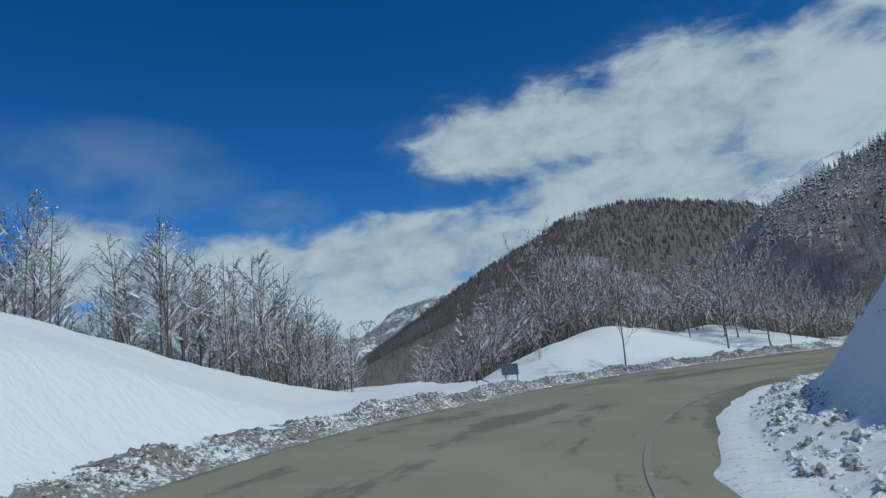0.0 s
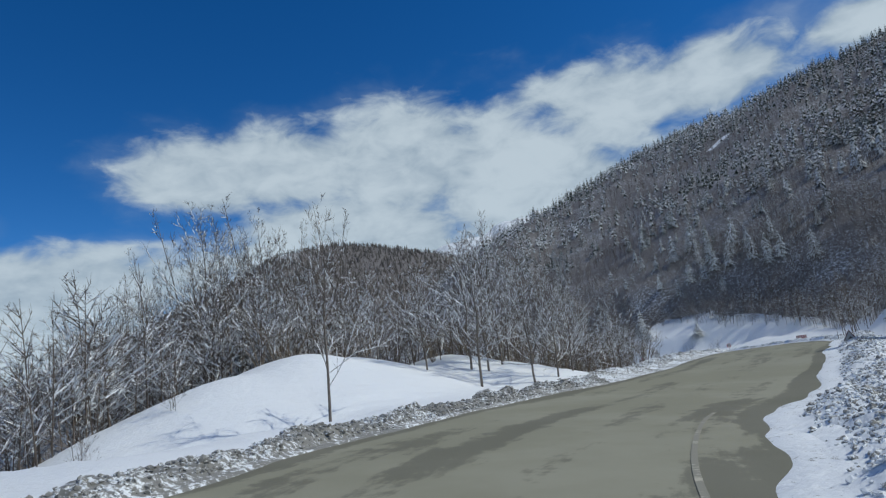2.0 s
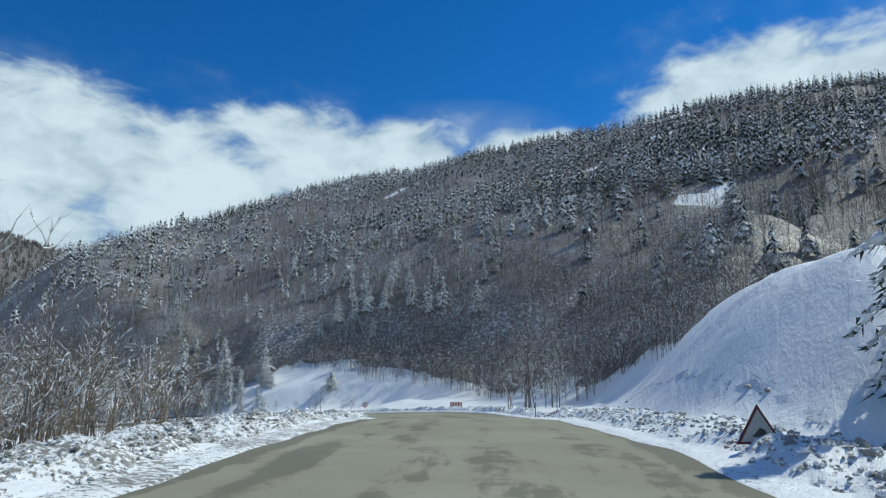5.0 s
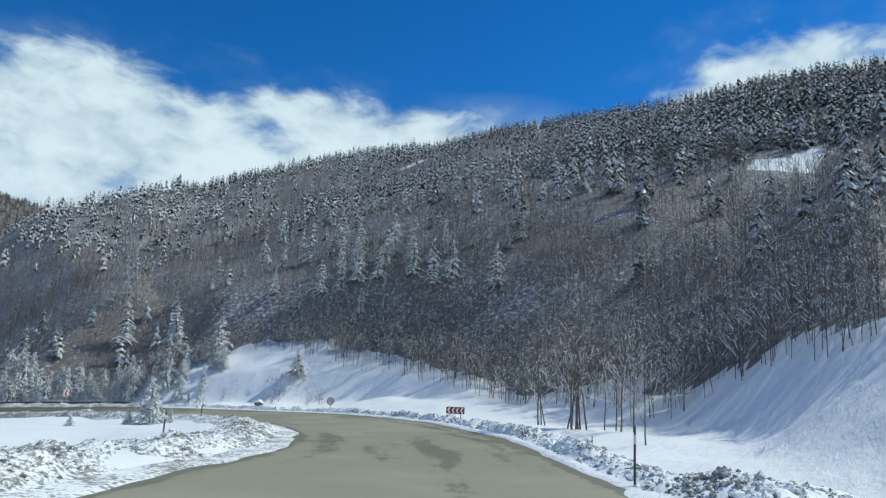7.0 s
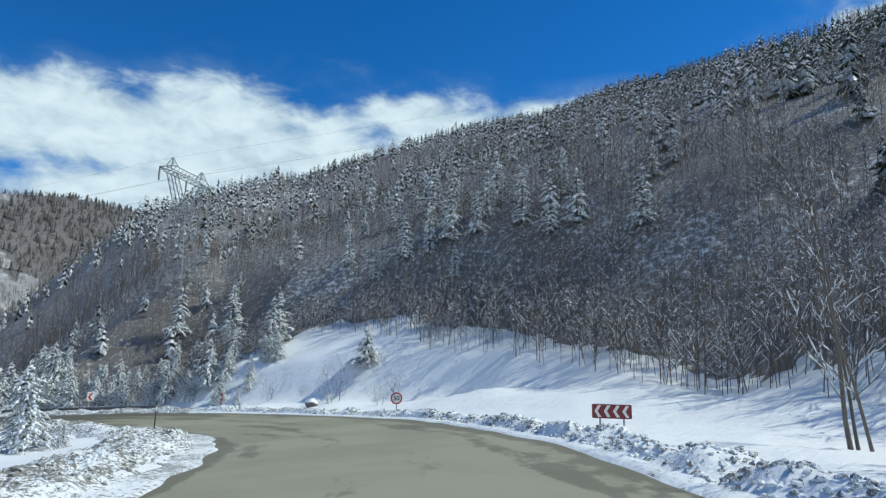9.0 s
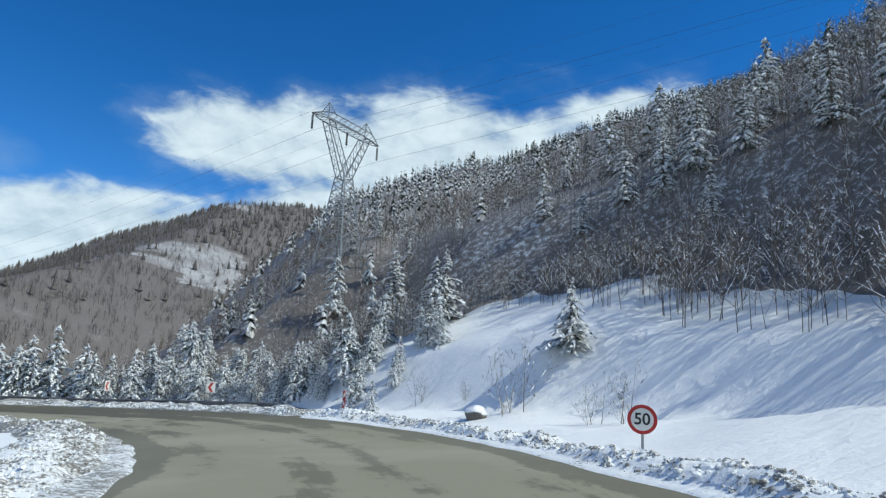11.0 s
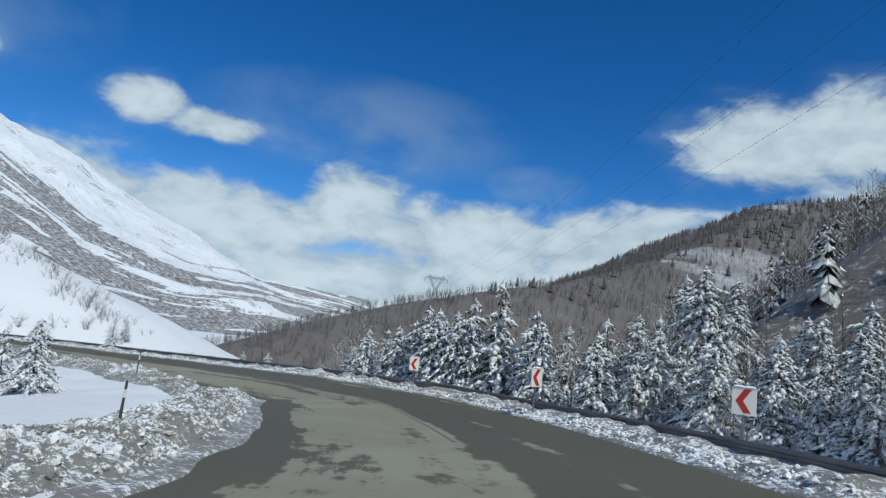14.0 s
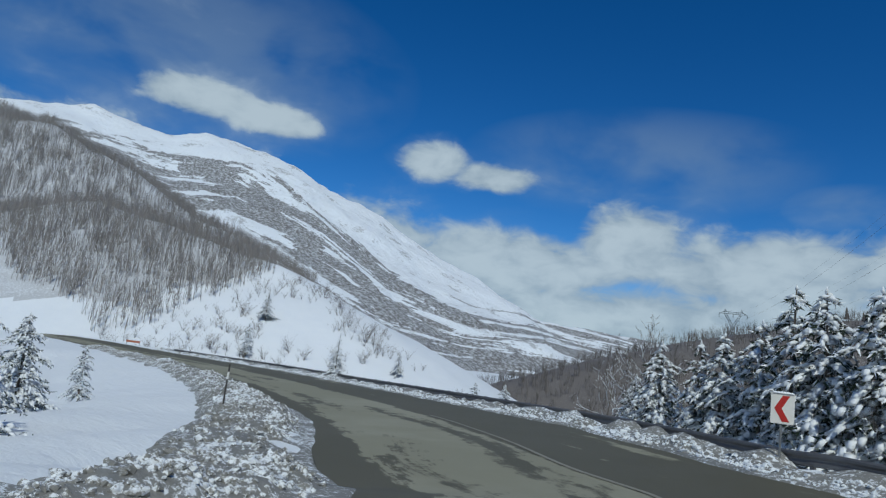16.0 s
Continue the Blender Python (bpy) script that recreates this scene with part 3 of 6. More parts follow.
# ---- trees ----
class Soup:
    """Triangles gathered for one mesh."""

    def __init__(self):
        self.v, self.f, self.s, self.n = [], [], [], 0

    def add(self, verts, faces, slot=0):
        self.v.append(np.asarray(verts, float))
        self.f.append(np.asarray(faces, int) + self.n)
        self.s.append(np.full(len(faces), slot))
        self.n += len(verts)

    def tube(self, pts, radii, sides=3, slot=0, tip=True):
        pts = np.asarray(pts, float)
        k = np.arange(sides) * 2 * math.pi / sides
        rings = []
        for i, p in enumerate(pts):
            d = pts[min(i + 1, len(pts) - 1)] - pts[max(i - 1, 0)]
            d = d / (np.linalg.norm(d) + 1e-9)
            a = np.cross(d, (0.3, 0.2, 0.93) if abs(d[2]) < 0.9 else (1, 0, 0))
            a /= np.linalg.norm(a)
            b = np.cross(d, a)
            rings.append(p + radii[i] * (np.cos(k)[:, None] * a + np.sin(k)[:, None] * b))
        f = []
        for i in range(len(pts) - 1):
            for j in range(sides):
                a, b = i * sides + j, i * sides + (j + 1) % sides
                f += [(a, b, b + sides), (a, b + sides, a + sides)]
        self.add(np.vstack(rings), f, slot)

    def sliver(self, o, e, w, slot, rng):
        n = unit(np.cross(e - o, rng.normal(0, 1, 3))) * w
        self.add([o + n, o - n, e], [(0, 1, 2)], slot)

    def lump(self, c, rx, ry, rz, slot, rng, turn=0.0):
        """A soft low dome of snow with an uneven rim."""
        k = np.arange(6) * math.pi / 3 + turn
        w = rng.uniform(0.75, 1.25, 6)
        rim = np.stack([np.cos(k) * rx * w, np.sin(k) * ry * w, np.full(6, -0.25 * rz)], 1)
        mid = np.stack([np.cos(k + 0.5) * rx * 0.6, np.sin(k + 0.5) * ry * 0.6, np.full(6, 0.65 * rz)], 1)
        v = np.vstack([rim, mid, [[0, 0, rz]], [[0, 0, -0.5 * rz]]]) + c
        f = []
        for j in range(6):
            n = (j + 1) % 6
            f += [(j, n, 6 + n), (j, 6 + n, 6 + j), (6 + j, 6 + n, 12), (n, j, 13)]
        self.add(v, f, slot)

    def arrays(self):
        return np.vstack(self.v), np.vstack(self.f), np.concatenate(self.s)

    def mesh(self, name, mats, smooth=False):
        v, f, s = self.arrays()
        return mesh_from(name, v, f, mats, s, smooth)


def unit(v):
    return v / (np.linalg.norm(v) + 1e-9)


def bare_tree(rng, height=8.0, limbs=13, subs=6, twigs=5, stems=1, spread=0.55, snow=0.4, thick=1.0):
    """A leafless tree: its trunk and its crown, as two soups. Boughs bend upwards, snow lies along the flatter ones."""
    trunk, crown = Soup(), Soup()
    us = [0, 0.12, 0.3, 0.5, 0.72, 1.0]

    def bough(p, d, ln, steps, wild, lift):
        pts = [p]
        for _ in range(steps):
            d = unit(d + rng.normal(0, wild, 3) + np.array([0, 0, lift]))
            pts.append(pts[-1] + d * ln / steps)
        return np.array(pts)

    def crust(pts, r, chance):
        for a, b in zip(pts, pts[1:]):
            flat = 1 - abs(b[2] - a[2]) / (np.linalg.norm(b - a) + 1e-9)
            if rng.random() < chance * (0.35 + 1.1 * flat):
                up = np.array([0, 0, r * 0.6 + 0.008])
                crown.tube([a + up * 0.6, (a + b) / 2 + up, b + up * 0.5], [0.006 + 0.3 * r, r * 0.8 + 0.015, 0.006 + 0.2 * r], 3, 1)

    for q in range(stems):
        lean = np.array([rng.normal(0, 0.05 + 0.09 * (stems > 1)), rng.normal(0, 0.05 + 0.09 * (stems > 1)), 1.0])
        base = np.array([rng.normal(0, 0.22), rng.normal(0, 0.22), -0.35]) if stems > 1 else np.array([0, 0, -0.35])
        hh = height * (1 if q == 0 else rng.uniform(0.7, 0.95))
        r0 = 0.0082 * hh * thick
        path = np.array([base + lean * hh * u + np.array([rng.normal(0, 0.06), rng.normal(0, 0.06), 0]) * hh * 0.35 * u for u in us])
        trunk.tube(path, [r0 * 1.25, r0, r0 * 0.85, r0 * 0.62, r0 * 0.36, r0 * 0.08], 6, 0)
        for i in range(limbs):
            u = 0.16 + 0.80 * (i + rng.uniform(0, 1)) / limbs
            p = np.array([np.interp(u, us, path[:, c]) for c in range(3)])
            a = rng.uniform(0, 2 * math.pi)
            d = unit(np.array([math.cos(a), math.sin(a), rng.uniform(0.1, 0.7) + 1.3 * u]))
            ln = hh * spread * (1.03 - u)**0.75 * rng.uniform(0.55, 1.0) + 0.3
            r = r0 * 0.42 * (1.1 - u)
            limb = bough(p, d, ln, 5, 0.17, 0.14)
            crown.tube(limb, [r, r * 0.8, r * 0.6, r * 0.42, r * 0.27, r * 0.12], 3, 0)
            crust(limb[:5], r * 0.8, snow * (1.5 - u))
            for j in range(subs):
                v = rng.uniform(0.15, 1.0) * 4.999
                k = int(v)
                o = limb[k] + (limb[k + 1] - limb[k]) * (v - k)
                dd = unit(unit(limb[k + 1] - limb[k]) + rng.normal(0, 0.5, 3) + np.array([0, 0, 0.15]))
                l2 = ln * rng.uniform(0.2, 0.45) * (1.15 - 0.12 * v)
                sub = bough(o, dd, l2, 3, 0.2, 0.16)
                crown.tube(sub, [r * 0.40, r * 0.3, r * 0.2, r * 0.08], 3, 0)
                crust(sub, r * 0.3, snow * (1.0 - 0.7 * u))
                for _ in range(twigs):
                    w = rng.uniform(0.1, 1.0) * 2.999
                    m = int(w)
                    o3 = sub[m] + (sub[m + 1] - sub[m]) * (w - m)
                    d3 = unit(unit(sub[m + 1] - sub[m]) + rng.normal(0, 0.45, 3) + np.array([0, 0, 0.3]))
                    crown.sliver(o3, o3 + d3 * l2 * rng.uniform(0.3, 0.7), max(r * 0.14, 0.005), 0, rng)
    return trunk, crown


def spruce(rng, height=6.0, whorls=15, arms=9, girth=0.30, droop=0.5, pads=0.55, gaps=0.2, heaps=0.0):
    """A conifer under snow: trunk, and a crown of drooping boughs with pads of snow."""
    trunk, crown = Soup(), Soup()
    trunk.tube([(0, 0, -0.3), (0, 0, height * 0.5), (0.02 * height, 0, height * 0.98)], [0.017 * height, 0.011 * height, 0.003 * height], 6, 0)
    for i in range(whorls):
        u = (i + 0.4) / whorls
        z = height * (0.07 - 0.09 * heaps + (0.90 + 0.09 * heaps) * u)
        reach = (height * girth * (1 - u)**0.85 + 0.10) * rng.uniform(0.82, 1.15)
        lop = rng.uniform(0, 6.28)
        n = max(4, int(arms * (1.1 - 0.5 * u)))
        for j in range(n):
            if rng.random() < gaps:
                continue
            a = 2 * math.pi * (j + rng.uniform(-0.3, 0.3)) / n + i * 0.7
            ln = reach * rng.uniform(0.55, 1.25) * (1 + 0.22 * math.sin(a + lop))
            out = np.array([math.cos(a), math.sin(a), 0.0])
            side = np.array([-out[1], out[0], 0.0])
            sag = droop * rng.uniform(0.6, 1.3)
            zz = z + rng.uniform(-0.3, 0.3) * height / whorls
            def along(f):
                return out * ln * f + np.array([0, 0, zz + ln * (0.22 * f - sag * f * f)])

            spine = [along(f) for f in (0.04, 0.4, 0.75, 1.05)]
            wd = [0.02 * ln + 0.01, 0.055 * ln + 0.015, 0.045 * ln + 0.015, 0.008]
            verts, faces = [], []
            for q in range(4):
                dip = np.array([0, 0, 0.5 * wd[q]])
                verts += [spine[q], spine[q] + side * wd[q] - dip, spine[q] - side * wd[q] - dip]
            for q in range(3):
                b, c = 3 * q, 3 * q + 3
                faces += [(b, c, c + 1), (b, c + 1, b + 1), (b, b + 2, c + 2), (b, c + 2, c)]
            crown.add(verts, faces, 0)
            # drooping sprays of needles along both sides
            for q in range(18):
                f = rng.uniform(0.15, 1.0)
                sgn = 1 if q % 2 else -1
                o = along(f)
                reach2 = ln * 0.30 * (1.25 - f) * rng.uniform(0.7, 1.3) + 0.03
                e = o + side * sgn * reach2 + out * reach2 * rng.uniform(0.2, 0.9) - np.array([0, 0, reach2 * rng.uniform(0.15, 0.9)])
                w2 = out * (0.038 * ln + 0.012)
                crown.add([o + w2, o - w2, e], [(0, 1, 2)] if sgn > 0 else [(1, 0, 2)], 0)
            # clumps of snow
            for _ in range(7):
                if rng.random() < pads:
                    f = rng.uniform(0.3, 1.0)
                    c = along(f) + side * rng.normal(0, 0.07) * ln + np.array([0, 0, 0.01])
                    k = np.arange(5) * 1.2566 + rng.uniform(0, 1)
                    rad = (0.05 * ln + 0.032) * rng.choice([0.7, 1.0, 1.5]) * rng.uniform(0.7, 1.3, 5)
                    rim = np.stack([np.cos(k) * rad, np.sin(k) * rad, -0.5 * rad * rng.uniform(0.3, 1.2, 5)], 1) + c
                    crown.add(np.vstack([rim, [c + (0, 0, 0.6 * rad.mean())]]), [(n, (n + 1) % 5, 5) for n in range(5)], 1)
            # a thick cushion of snow draped over the bough
            if rng.random() < heaps:
                rows, wide = [], ln * rng.uniform(0.10, 0.20) + 0.03
                first = rng.uniform(0.25, 0.5)
                for q in range(6):
                    f = first + (1.08 - first) * q / 5
                    w = wide * (math.sin(math.pi * (0.12 + 0.80 * q / 5))**0.6) * rng.uniform(0.8, 1.2)
                    for c in (-1.0, -0.6, 0.0, 0.6, 1.0):
                        rows.append(along(f) + side * w * c * rng.uniform(0.85, 1.15) + np.array([0, 0, (0.32 - 0.85 * c * c) * w * rng.uniform(0.8, 1.2) - (0.35 * w if q == 5 else 0.0)]))
                crown.add(rows, [tri for q in range(5) for c in range(4) for tri in ((5 * q + c + 6, 5 * q + c + 5, 5 * q + c), (5 * q + c + 1, 5 * q + c + 6, 5 * q + c))], 1)
    crown.lump(np.array([0.02 * height, 0, height]), 0.06, 0.06, 0.12, 1, rng)
    return trunk, crown


def laden_pine(rng, height=6.0, girth=0.27, whorls=12, arms=7, load=0.85):
    """A pine whose boughs sag under clots of snow, with tufts of needles showing below them."""
    trunk, crown = Soup(), Soup()
    lean = rng.normal(0, 0.02, 2) * height
    trunk.tube([(0, 0, -0.3), (lean[0] * 0.4, lean[1] * 0.4, height * 0.5), (lean[0], lean[1], height)], [0.017 * height, 0.011 * height, 0.003 * height], 6, 0)
    th = np.arange(6) * math.pi / 3
    ball = np.vstack([np.stack([np.cos(th), np.sin(th), np.array([0.15, -0.3, 0.15, -0.3, 0.15, -0.3])], 1), [[0, 0, -0.9], [0, 0, 1]]])
    skin = [t for c in range(6) for t in (((c + 1) % 6, c, 6), (c, (c + 1) % 6, 7))]

    def clot(c, out, side, a, b, h):
        v = ball * rng.uniform(0.75, 1.25, (8, 1))
        crown.add(c + v[:, :1] * out * a + v[:, 1:2] * side * b + v[:, 2:] * np.array([0, 0, h]), skin, 1)

    for i in range(whorls):
        u = (i + 0.5) / whorls
        reach = height * girth * (1 - u)**0.72 * rng.uniform(0.62, 1.25) + 0.10
        n = max(3, int(round(arms * (1.15 - 0.6 * u))))
        for j in range(n):
            if rng.random() < 0.10:
                continue
            a = 6.283 * (j + rng.uniform(-0.35, 0.35)) / n + i * 2.1
            ln = reach * rng.uniform(0.6, 1.25)
            out, side = np.array([math.cos(a), math.sin(a), 0.0]), np.array([-math.sin(a), math.cos(a), 0.0])
            z = height * (0.05 + 0.92 * u) + rng.uniform(-0.4, 0.4) * height / whorls
            sag = rng.uniform(0.35, 0.85)
            base = np.array([lean[0] * u, lean[1] * u, z])

            def on(f):
                return base + out * ln * f + np.array([0, 0, ln * (0.30 * f - sag * f * f)])

            crown.tube([on(0.0), on(0.5), on(1.0)], [0.012 + 0.008 * ln, 0.010, 0.004], 3, 0)
            for q in range(int(14 + 14 * ln)):
                f = rng.uniform(0.25, 1.08)
                o = on(f) + side * rng.normal(0, 0.10) * ln
                e = o + out * rng.uniform(-0.02, 0.24) + side * rng.normal(0, 0.13) + np.array([0, 0, rng.uniform(-0.26, 0.06)])
                crown.sliver(o, e, rng.uniform(0.022, 0.05), 0, rng)
            steps = max(2, int(round(ln / 0.21)))
            for q in range(steps):
                if rng.random() > load:
                    continue
                f = 0.30 + 0.74 * (q + rng.uniform(0.1, 0.9)) / steps
                w = rng.uniform(0.085, 0.165) * (0.75 + 0.35 * math.sin(math.pi * min(f, 1.0))) * (1.15 - 0.35 * u)
                slope = np.array([0, 0, 0.30 - 2 * sag * f])
                clot(on(f) + side * rng.normal(0, 0.06) * ln + np.array([0, 0, 0.35 * w]), (out + slope) * 1.0, side, w * rng.uniform(1.0, 1.7), w * rng.uniform(0.8, 1.3), w * rng.uniform(0.5, 0.85))
    clot(np.array([lean[0], lean[1], height - 0.05]), np.array([1.0, 0, 0]), np.array([0, 1.0, 0]), 0.05, 0.05, 0.14)
    return trunk, crown


def far_bare(rng, height=7.0):
    """A leafless tree cheap enough for whole woods."""
    s = Soup()
    top = np.array([rng.normal(0, 0.3), rng.normal(0, 0.3), height])
    s.tube([(0, 0, -0.4), top * 0.5 + rng.normal(0, 0.1, 3), top], [0.040, 0.028, 0.008], 3, 0)
    for i in range(9):
        u = rng.uniform(0.10, 0.92)
        p = top * u
        a = rng.uniform(0, 6.28)
        d = unit(np.array([math.cos(a), math.sin(a), rng.uniform(0.6, 1.9)]))
        ln = height * 0.46 * (1.15 - u)
        e = p + d * ln
        s.tube([p, (p + e) / 2 + rng.normal(0, 0.05, 3) * ln, e], [0.024, 0.016, 0.006], 3, 0)
        for _ in range(5):
            v = rng.uniform(0.3, 1.0)
            o = p + (e - p) * v
            q = o + unit(d + rng.normal(0, 0.45, 3) + np.array([0, 0, 0.25])) * ln * rng.uniform(0.3, 0.6)
            n = unit(np.cross(q - o, rng.normal(0, 1, 3))) * 0.015
            s.add([o + n, o - n, q], [(0, 1, 2)], 0)
        for _ in range(2):
            v = rng.uniform(0.1, 0.7)
            s.sliver(p + (e - p) * v + (0, 0, 0.05), p + (e - p) * (v + 0.3) + (0, 0, 0.05), rng.uniform(0.018, 0.04), 1, rng)
        if rng.random() < 0.6:
            c, r = e - d * ln * rng.uniform(0, 0.5), rng.uniform(0.05, 0.12)
            s.add([c + (r, 0, 0), c + (-r * 0.6, r, 0), c + (-r * 0.6, -r, 0), c + (0, 0, r)], [(0, 1, 3), (1, 2, 3), (2, 0, 3)], 1)
    return s


def cheap_bare(rng, height=7.0):
    s = Soup()
    top = np.array([rng.normal(0, 0.3), rng.normal(0, 0.3), height])
    s.tube([(0, 0, -0.4), top], [0.05, 0.012], 3, 0)
    for i in range(26):
        u = rng.uniform(0.12, 0.9)
        a = rng.uniform(0, 6.28)
        d = unit(np.array([math.cos(a), math.sin(a), rng.uniform(0.9, 2.8)]))
        s.sliver(top * u + d * rng.uniform(0, 0.5), top * u + d * height * 0.5 * (1.12 - u) * rng.uniform(0.6, 1.1), 0.036, 0, rng)
    for i in range(2):
        c, r = top * rng.uniform(0.35, 0.9) + rng.normal(0, 0.5, 3), rng.uniform(0.06, 0.15)
        s.add([c + (r, 0, 0), c + (-r * 0.6, r, 0), c + (-r * 0.6, -r, 0), c + (0, 0, r)], [(0, 1, 3), (1, 2, 3), (2, 0, 3)], 1)
    return s


def mid_bare(rng, height=8.0):
    """A leafless tree with many fine twigs, for thickets close by."""
    s = Soup()
    top = np.array([rng.normal(0, 0.4), rng.normal(0, 0.4), height])
    s.tube([(0, 0, -0.4), top * 0.5 + rng.normal(0, 0.12, 3), top], [0.044, 0.03, 0.01], 4, 0)
    for i in range(17):
        u = rng.uniform(0.08, 0.92)
        p = top * u
        a = rng.uniform(0, 6.28)
        d = unit(np.array([math.cos(a), math.sin(a), rng.uniform(0.5, 1.7)]))
        ln = height * 0.5 * (1.12 - u)
        e = p + d * ln
        s.tube([p, e], [0.026, 0.008], 3, 0)
        for _ in range(8):
            o = p + (e - p) * rng.uniform(0.2, 1.0)
            s.sliver(o, o + unit(d + rng.normal(0, 0.6, 3)) * ln * rng.uniform(0.25, 0.6), 0.016, 0, rng)
        for _ in range(5 if u < 0.6 else 2):
            v = rng.uniform(0.0, 0.75)
            s.sliver(p + (e - p) * v + (0, 0, 0.03), p + (e - p) * (v + 0.28) + rng.normal(0, 0.06, 3), rng.uniform(0.03, 0.07), 1, rng)
        for _ in range(8):
            c, r = p + (e - p) * rng.uniform(0.2, 1.0) + rng.normal(0, 0.14, 3), rng.uniform(0.03, 0.085)
            s.add([c + d * r * 1.6, c + (-r * 0.6, r, 0), c + (-r * 0.6, -r, 0.03)], [(0, 1, 2)], 1)
    return s


def bush(rng, height=2.2):
    s = Soup()
    for i in range(7):
        a = rng.uniform(0, 6.28)
        lean = np.array([math.cos(a), math.sin(a), 0]) * height * rng.uniform(0.2, 0.8)
        p0, p1 = np.array([0, 0, -0.2]), lean * 0.4 + (0, 0, height * 0.5)
        p2 = lean + (0, 0, height * rng.uniform(0.7, 1.05))
        s.tube([p0, p1, p2], [0.016, 0.012, 0.004], 3, 0)
        for _ in range(7):
            o = p1 + (p2 - p1) * rng.uniform(-0.5, 1.0)
            s.sliver(o, o + unit(lean / height + rng.normal(0, 0.5, 3) + (0, 0, 0.5)) * height * rng.uniform(0.15, 0.35), 0.009, 0, rng)
        for _ in range(2):
            c, r = p1 + (p2 - p1) * rng.uniform(0, 1) + rng.normal(0, 0.1, 3), rng.uniform(0.03, 0.08)
            s.add([c + (r, 0, 0), c + (-r * 0.6, r, 0), c + (-r * 0.6, -r, 0.02)], [(0, 1, 2)], 1)
    return s


def far_spruce(rng, height=7.0, whorls=8, arms=6, plain_arms=False):
    """A conifer of drooping sprays, with clots of snow on them."""
    s = Soup()
    s.tube([(0, 0, -0.4), (0, 0, height)], [0.09, 0.015], 3, 0)
    for i in range(whorls):
        u = (i + 0.3) / whorls
        reach = height * 0.23 * (1 - u)**0.75 + 0.10
        for j in range(arms):
            a = 6.283 * (j + rng.uniform(-0.4, 0.4)) / arms + i * 1.7
            ln = reach * rng.uniform(0.55, 1.35)
            o = np.array([math.cos(a), math.sin(a), 0])
            k = np.array([-o[1], o[0], 0]) * ln * rng.uniform(0.28, 0.45)
            z = height * (0.12 + 0.86 * u) + rng.uniform(-0.6, 0.6) * height / whorls
            drop = ln * rng.uniform(0.5, 1.1)
            root, tip = np.array([0, 0, z + 0.25 * ln]), o * ln + (0, 0, z - drop)
            mid = o * ln * 0.5 + (0, 0, z - 0.10 * ln)
            s.add([root, mid + k - (0, 0, 0.35 * ln), mid - k - (0, 0, 0.35 * ln), tip, mid], [(0, 3, 1), (0, 2, 3)] if plain_arms else [(0, 4, 1), (0, 2, 4), (1, 4, 3), (4, 2, 3)], 0)
            if rng.random() < 0.45:
                c, r = mid + o * ln * rng.uniform(-0.1, 0.35) - (0, 0, 0.12 * ln), ln * rng.uniform(0.16, 0.32)
                s.add([c + o * r * 1.4 - (0, 0, r * 0.9), c + k / ln * r * 2.2 - (0, 0, r * 0.4), c - k / ln * r * 2.2 - (0, 0, r * 0.4), c + (0, 0, r * 0.5)], [(0, 1, 3), (1, 2, 3), (2, 0, 3)], 1)
    return s


def tiny_tree(rng, height=7.0, conifer=False):
    s = Soup()
    if conifer:
        for i in range(3):
            r, z0, z1 = height * (0.26 - 0.07 * i), height * (0.08 + 0.26 * i), height * (0.50 + 0.26 * i)
            k = np.arange(5) * 1.2566 + rng.uniform(0, 1)
            w = rng.uniform(0.7, 1.2, 5)
            v = np.vstack([np.stack([np.cos(k) * r * w, np.sin(k) * r * w, z0 + rng.uniform(-0.3, 0.3, 5)], 1), [[0, 0, z1]]])
            s.add(v, [(j, (j + 1) % 5, 5) for j in range(5)], 0)
    else:
        for k in range(17):
            a, t = rng.uniform(0, 6.28), rng.uniform(0.45, 1.0)
            stem = k < 5
            o = np.array([rng.normal(0, 0.9), rng.normal(0, 0.9), 0]) if stem else np.array([0, 0, height * rng.uniform(0.15, 0.6)])
            e = o + np.array([rng.normal(0, 0.4), rng.normal(0, 0.4), height * t]) if stem else np.array([math.cos(a) * 0.3, math.sin(a) * 0.3, 0]) * height * rng.uniform(0.3, 1) + (0, 0, height * t)
            s.sliver(o, e, 0.07 if stem else 0.05, 0, rng)
    return s


def woods(name, spots, soups, mats, label, category):
    """Many trees joined into one mesh. Spots: x, y, z, size, turn, which."""
    V, F, S, n = [], [], [], 0
    packs = [s.arrays() for s in soups]
    for i, (v, f, sl) in enumerate(packs):
        q = spots[spots[:, 5].astype(int) == i]
        if not len(q):
            continue
        c, s = np.cos(q[:, 4])[:, None], np.sin(q[:, 4])[:, None]
        x = (v[None, :, 0] * c - v[None, :, 1] * s) * q[:, 3:4] + q[:, 0:1]
        y = (v[None, :, 0] * s + v[None, :, 1] * c) * q[:, 3:4] + q[:, 1:2]
        z = v[None, :, 2] * q[:, 3:4] + q[:, 2:3]
        V.append(np.stack([x, y, z], -1).reshape(-1, 3))
        F.append((f[None] + (np.arange(len(q)) * len(v))[:, None, None] + n).reshape(-1, 3))
        S.append(np.tile(sl, len(q)))
        n += len(q) * len(v)
    ob = new(name, mesh_from(name, np.vstack(V), np.vstack(F), mats, np.concatenate(S)))
    return tagged(ob, label, category, kind="stuff")


rng = np.random.default_rng(7)


def scatter(n, box):
    return rng.uniform(box[0], box[1], n), rng.uniform(box[2], box[3], n)


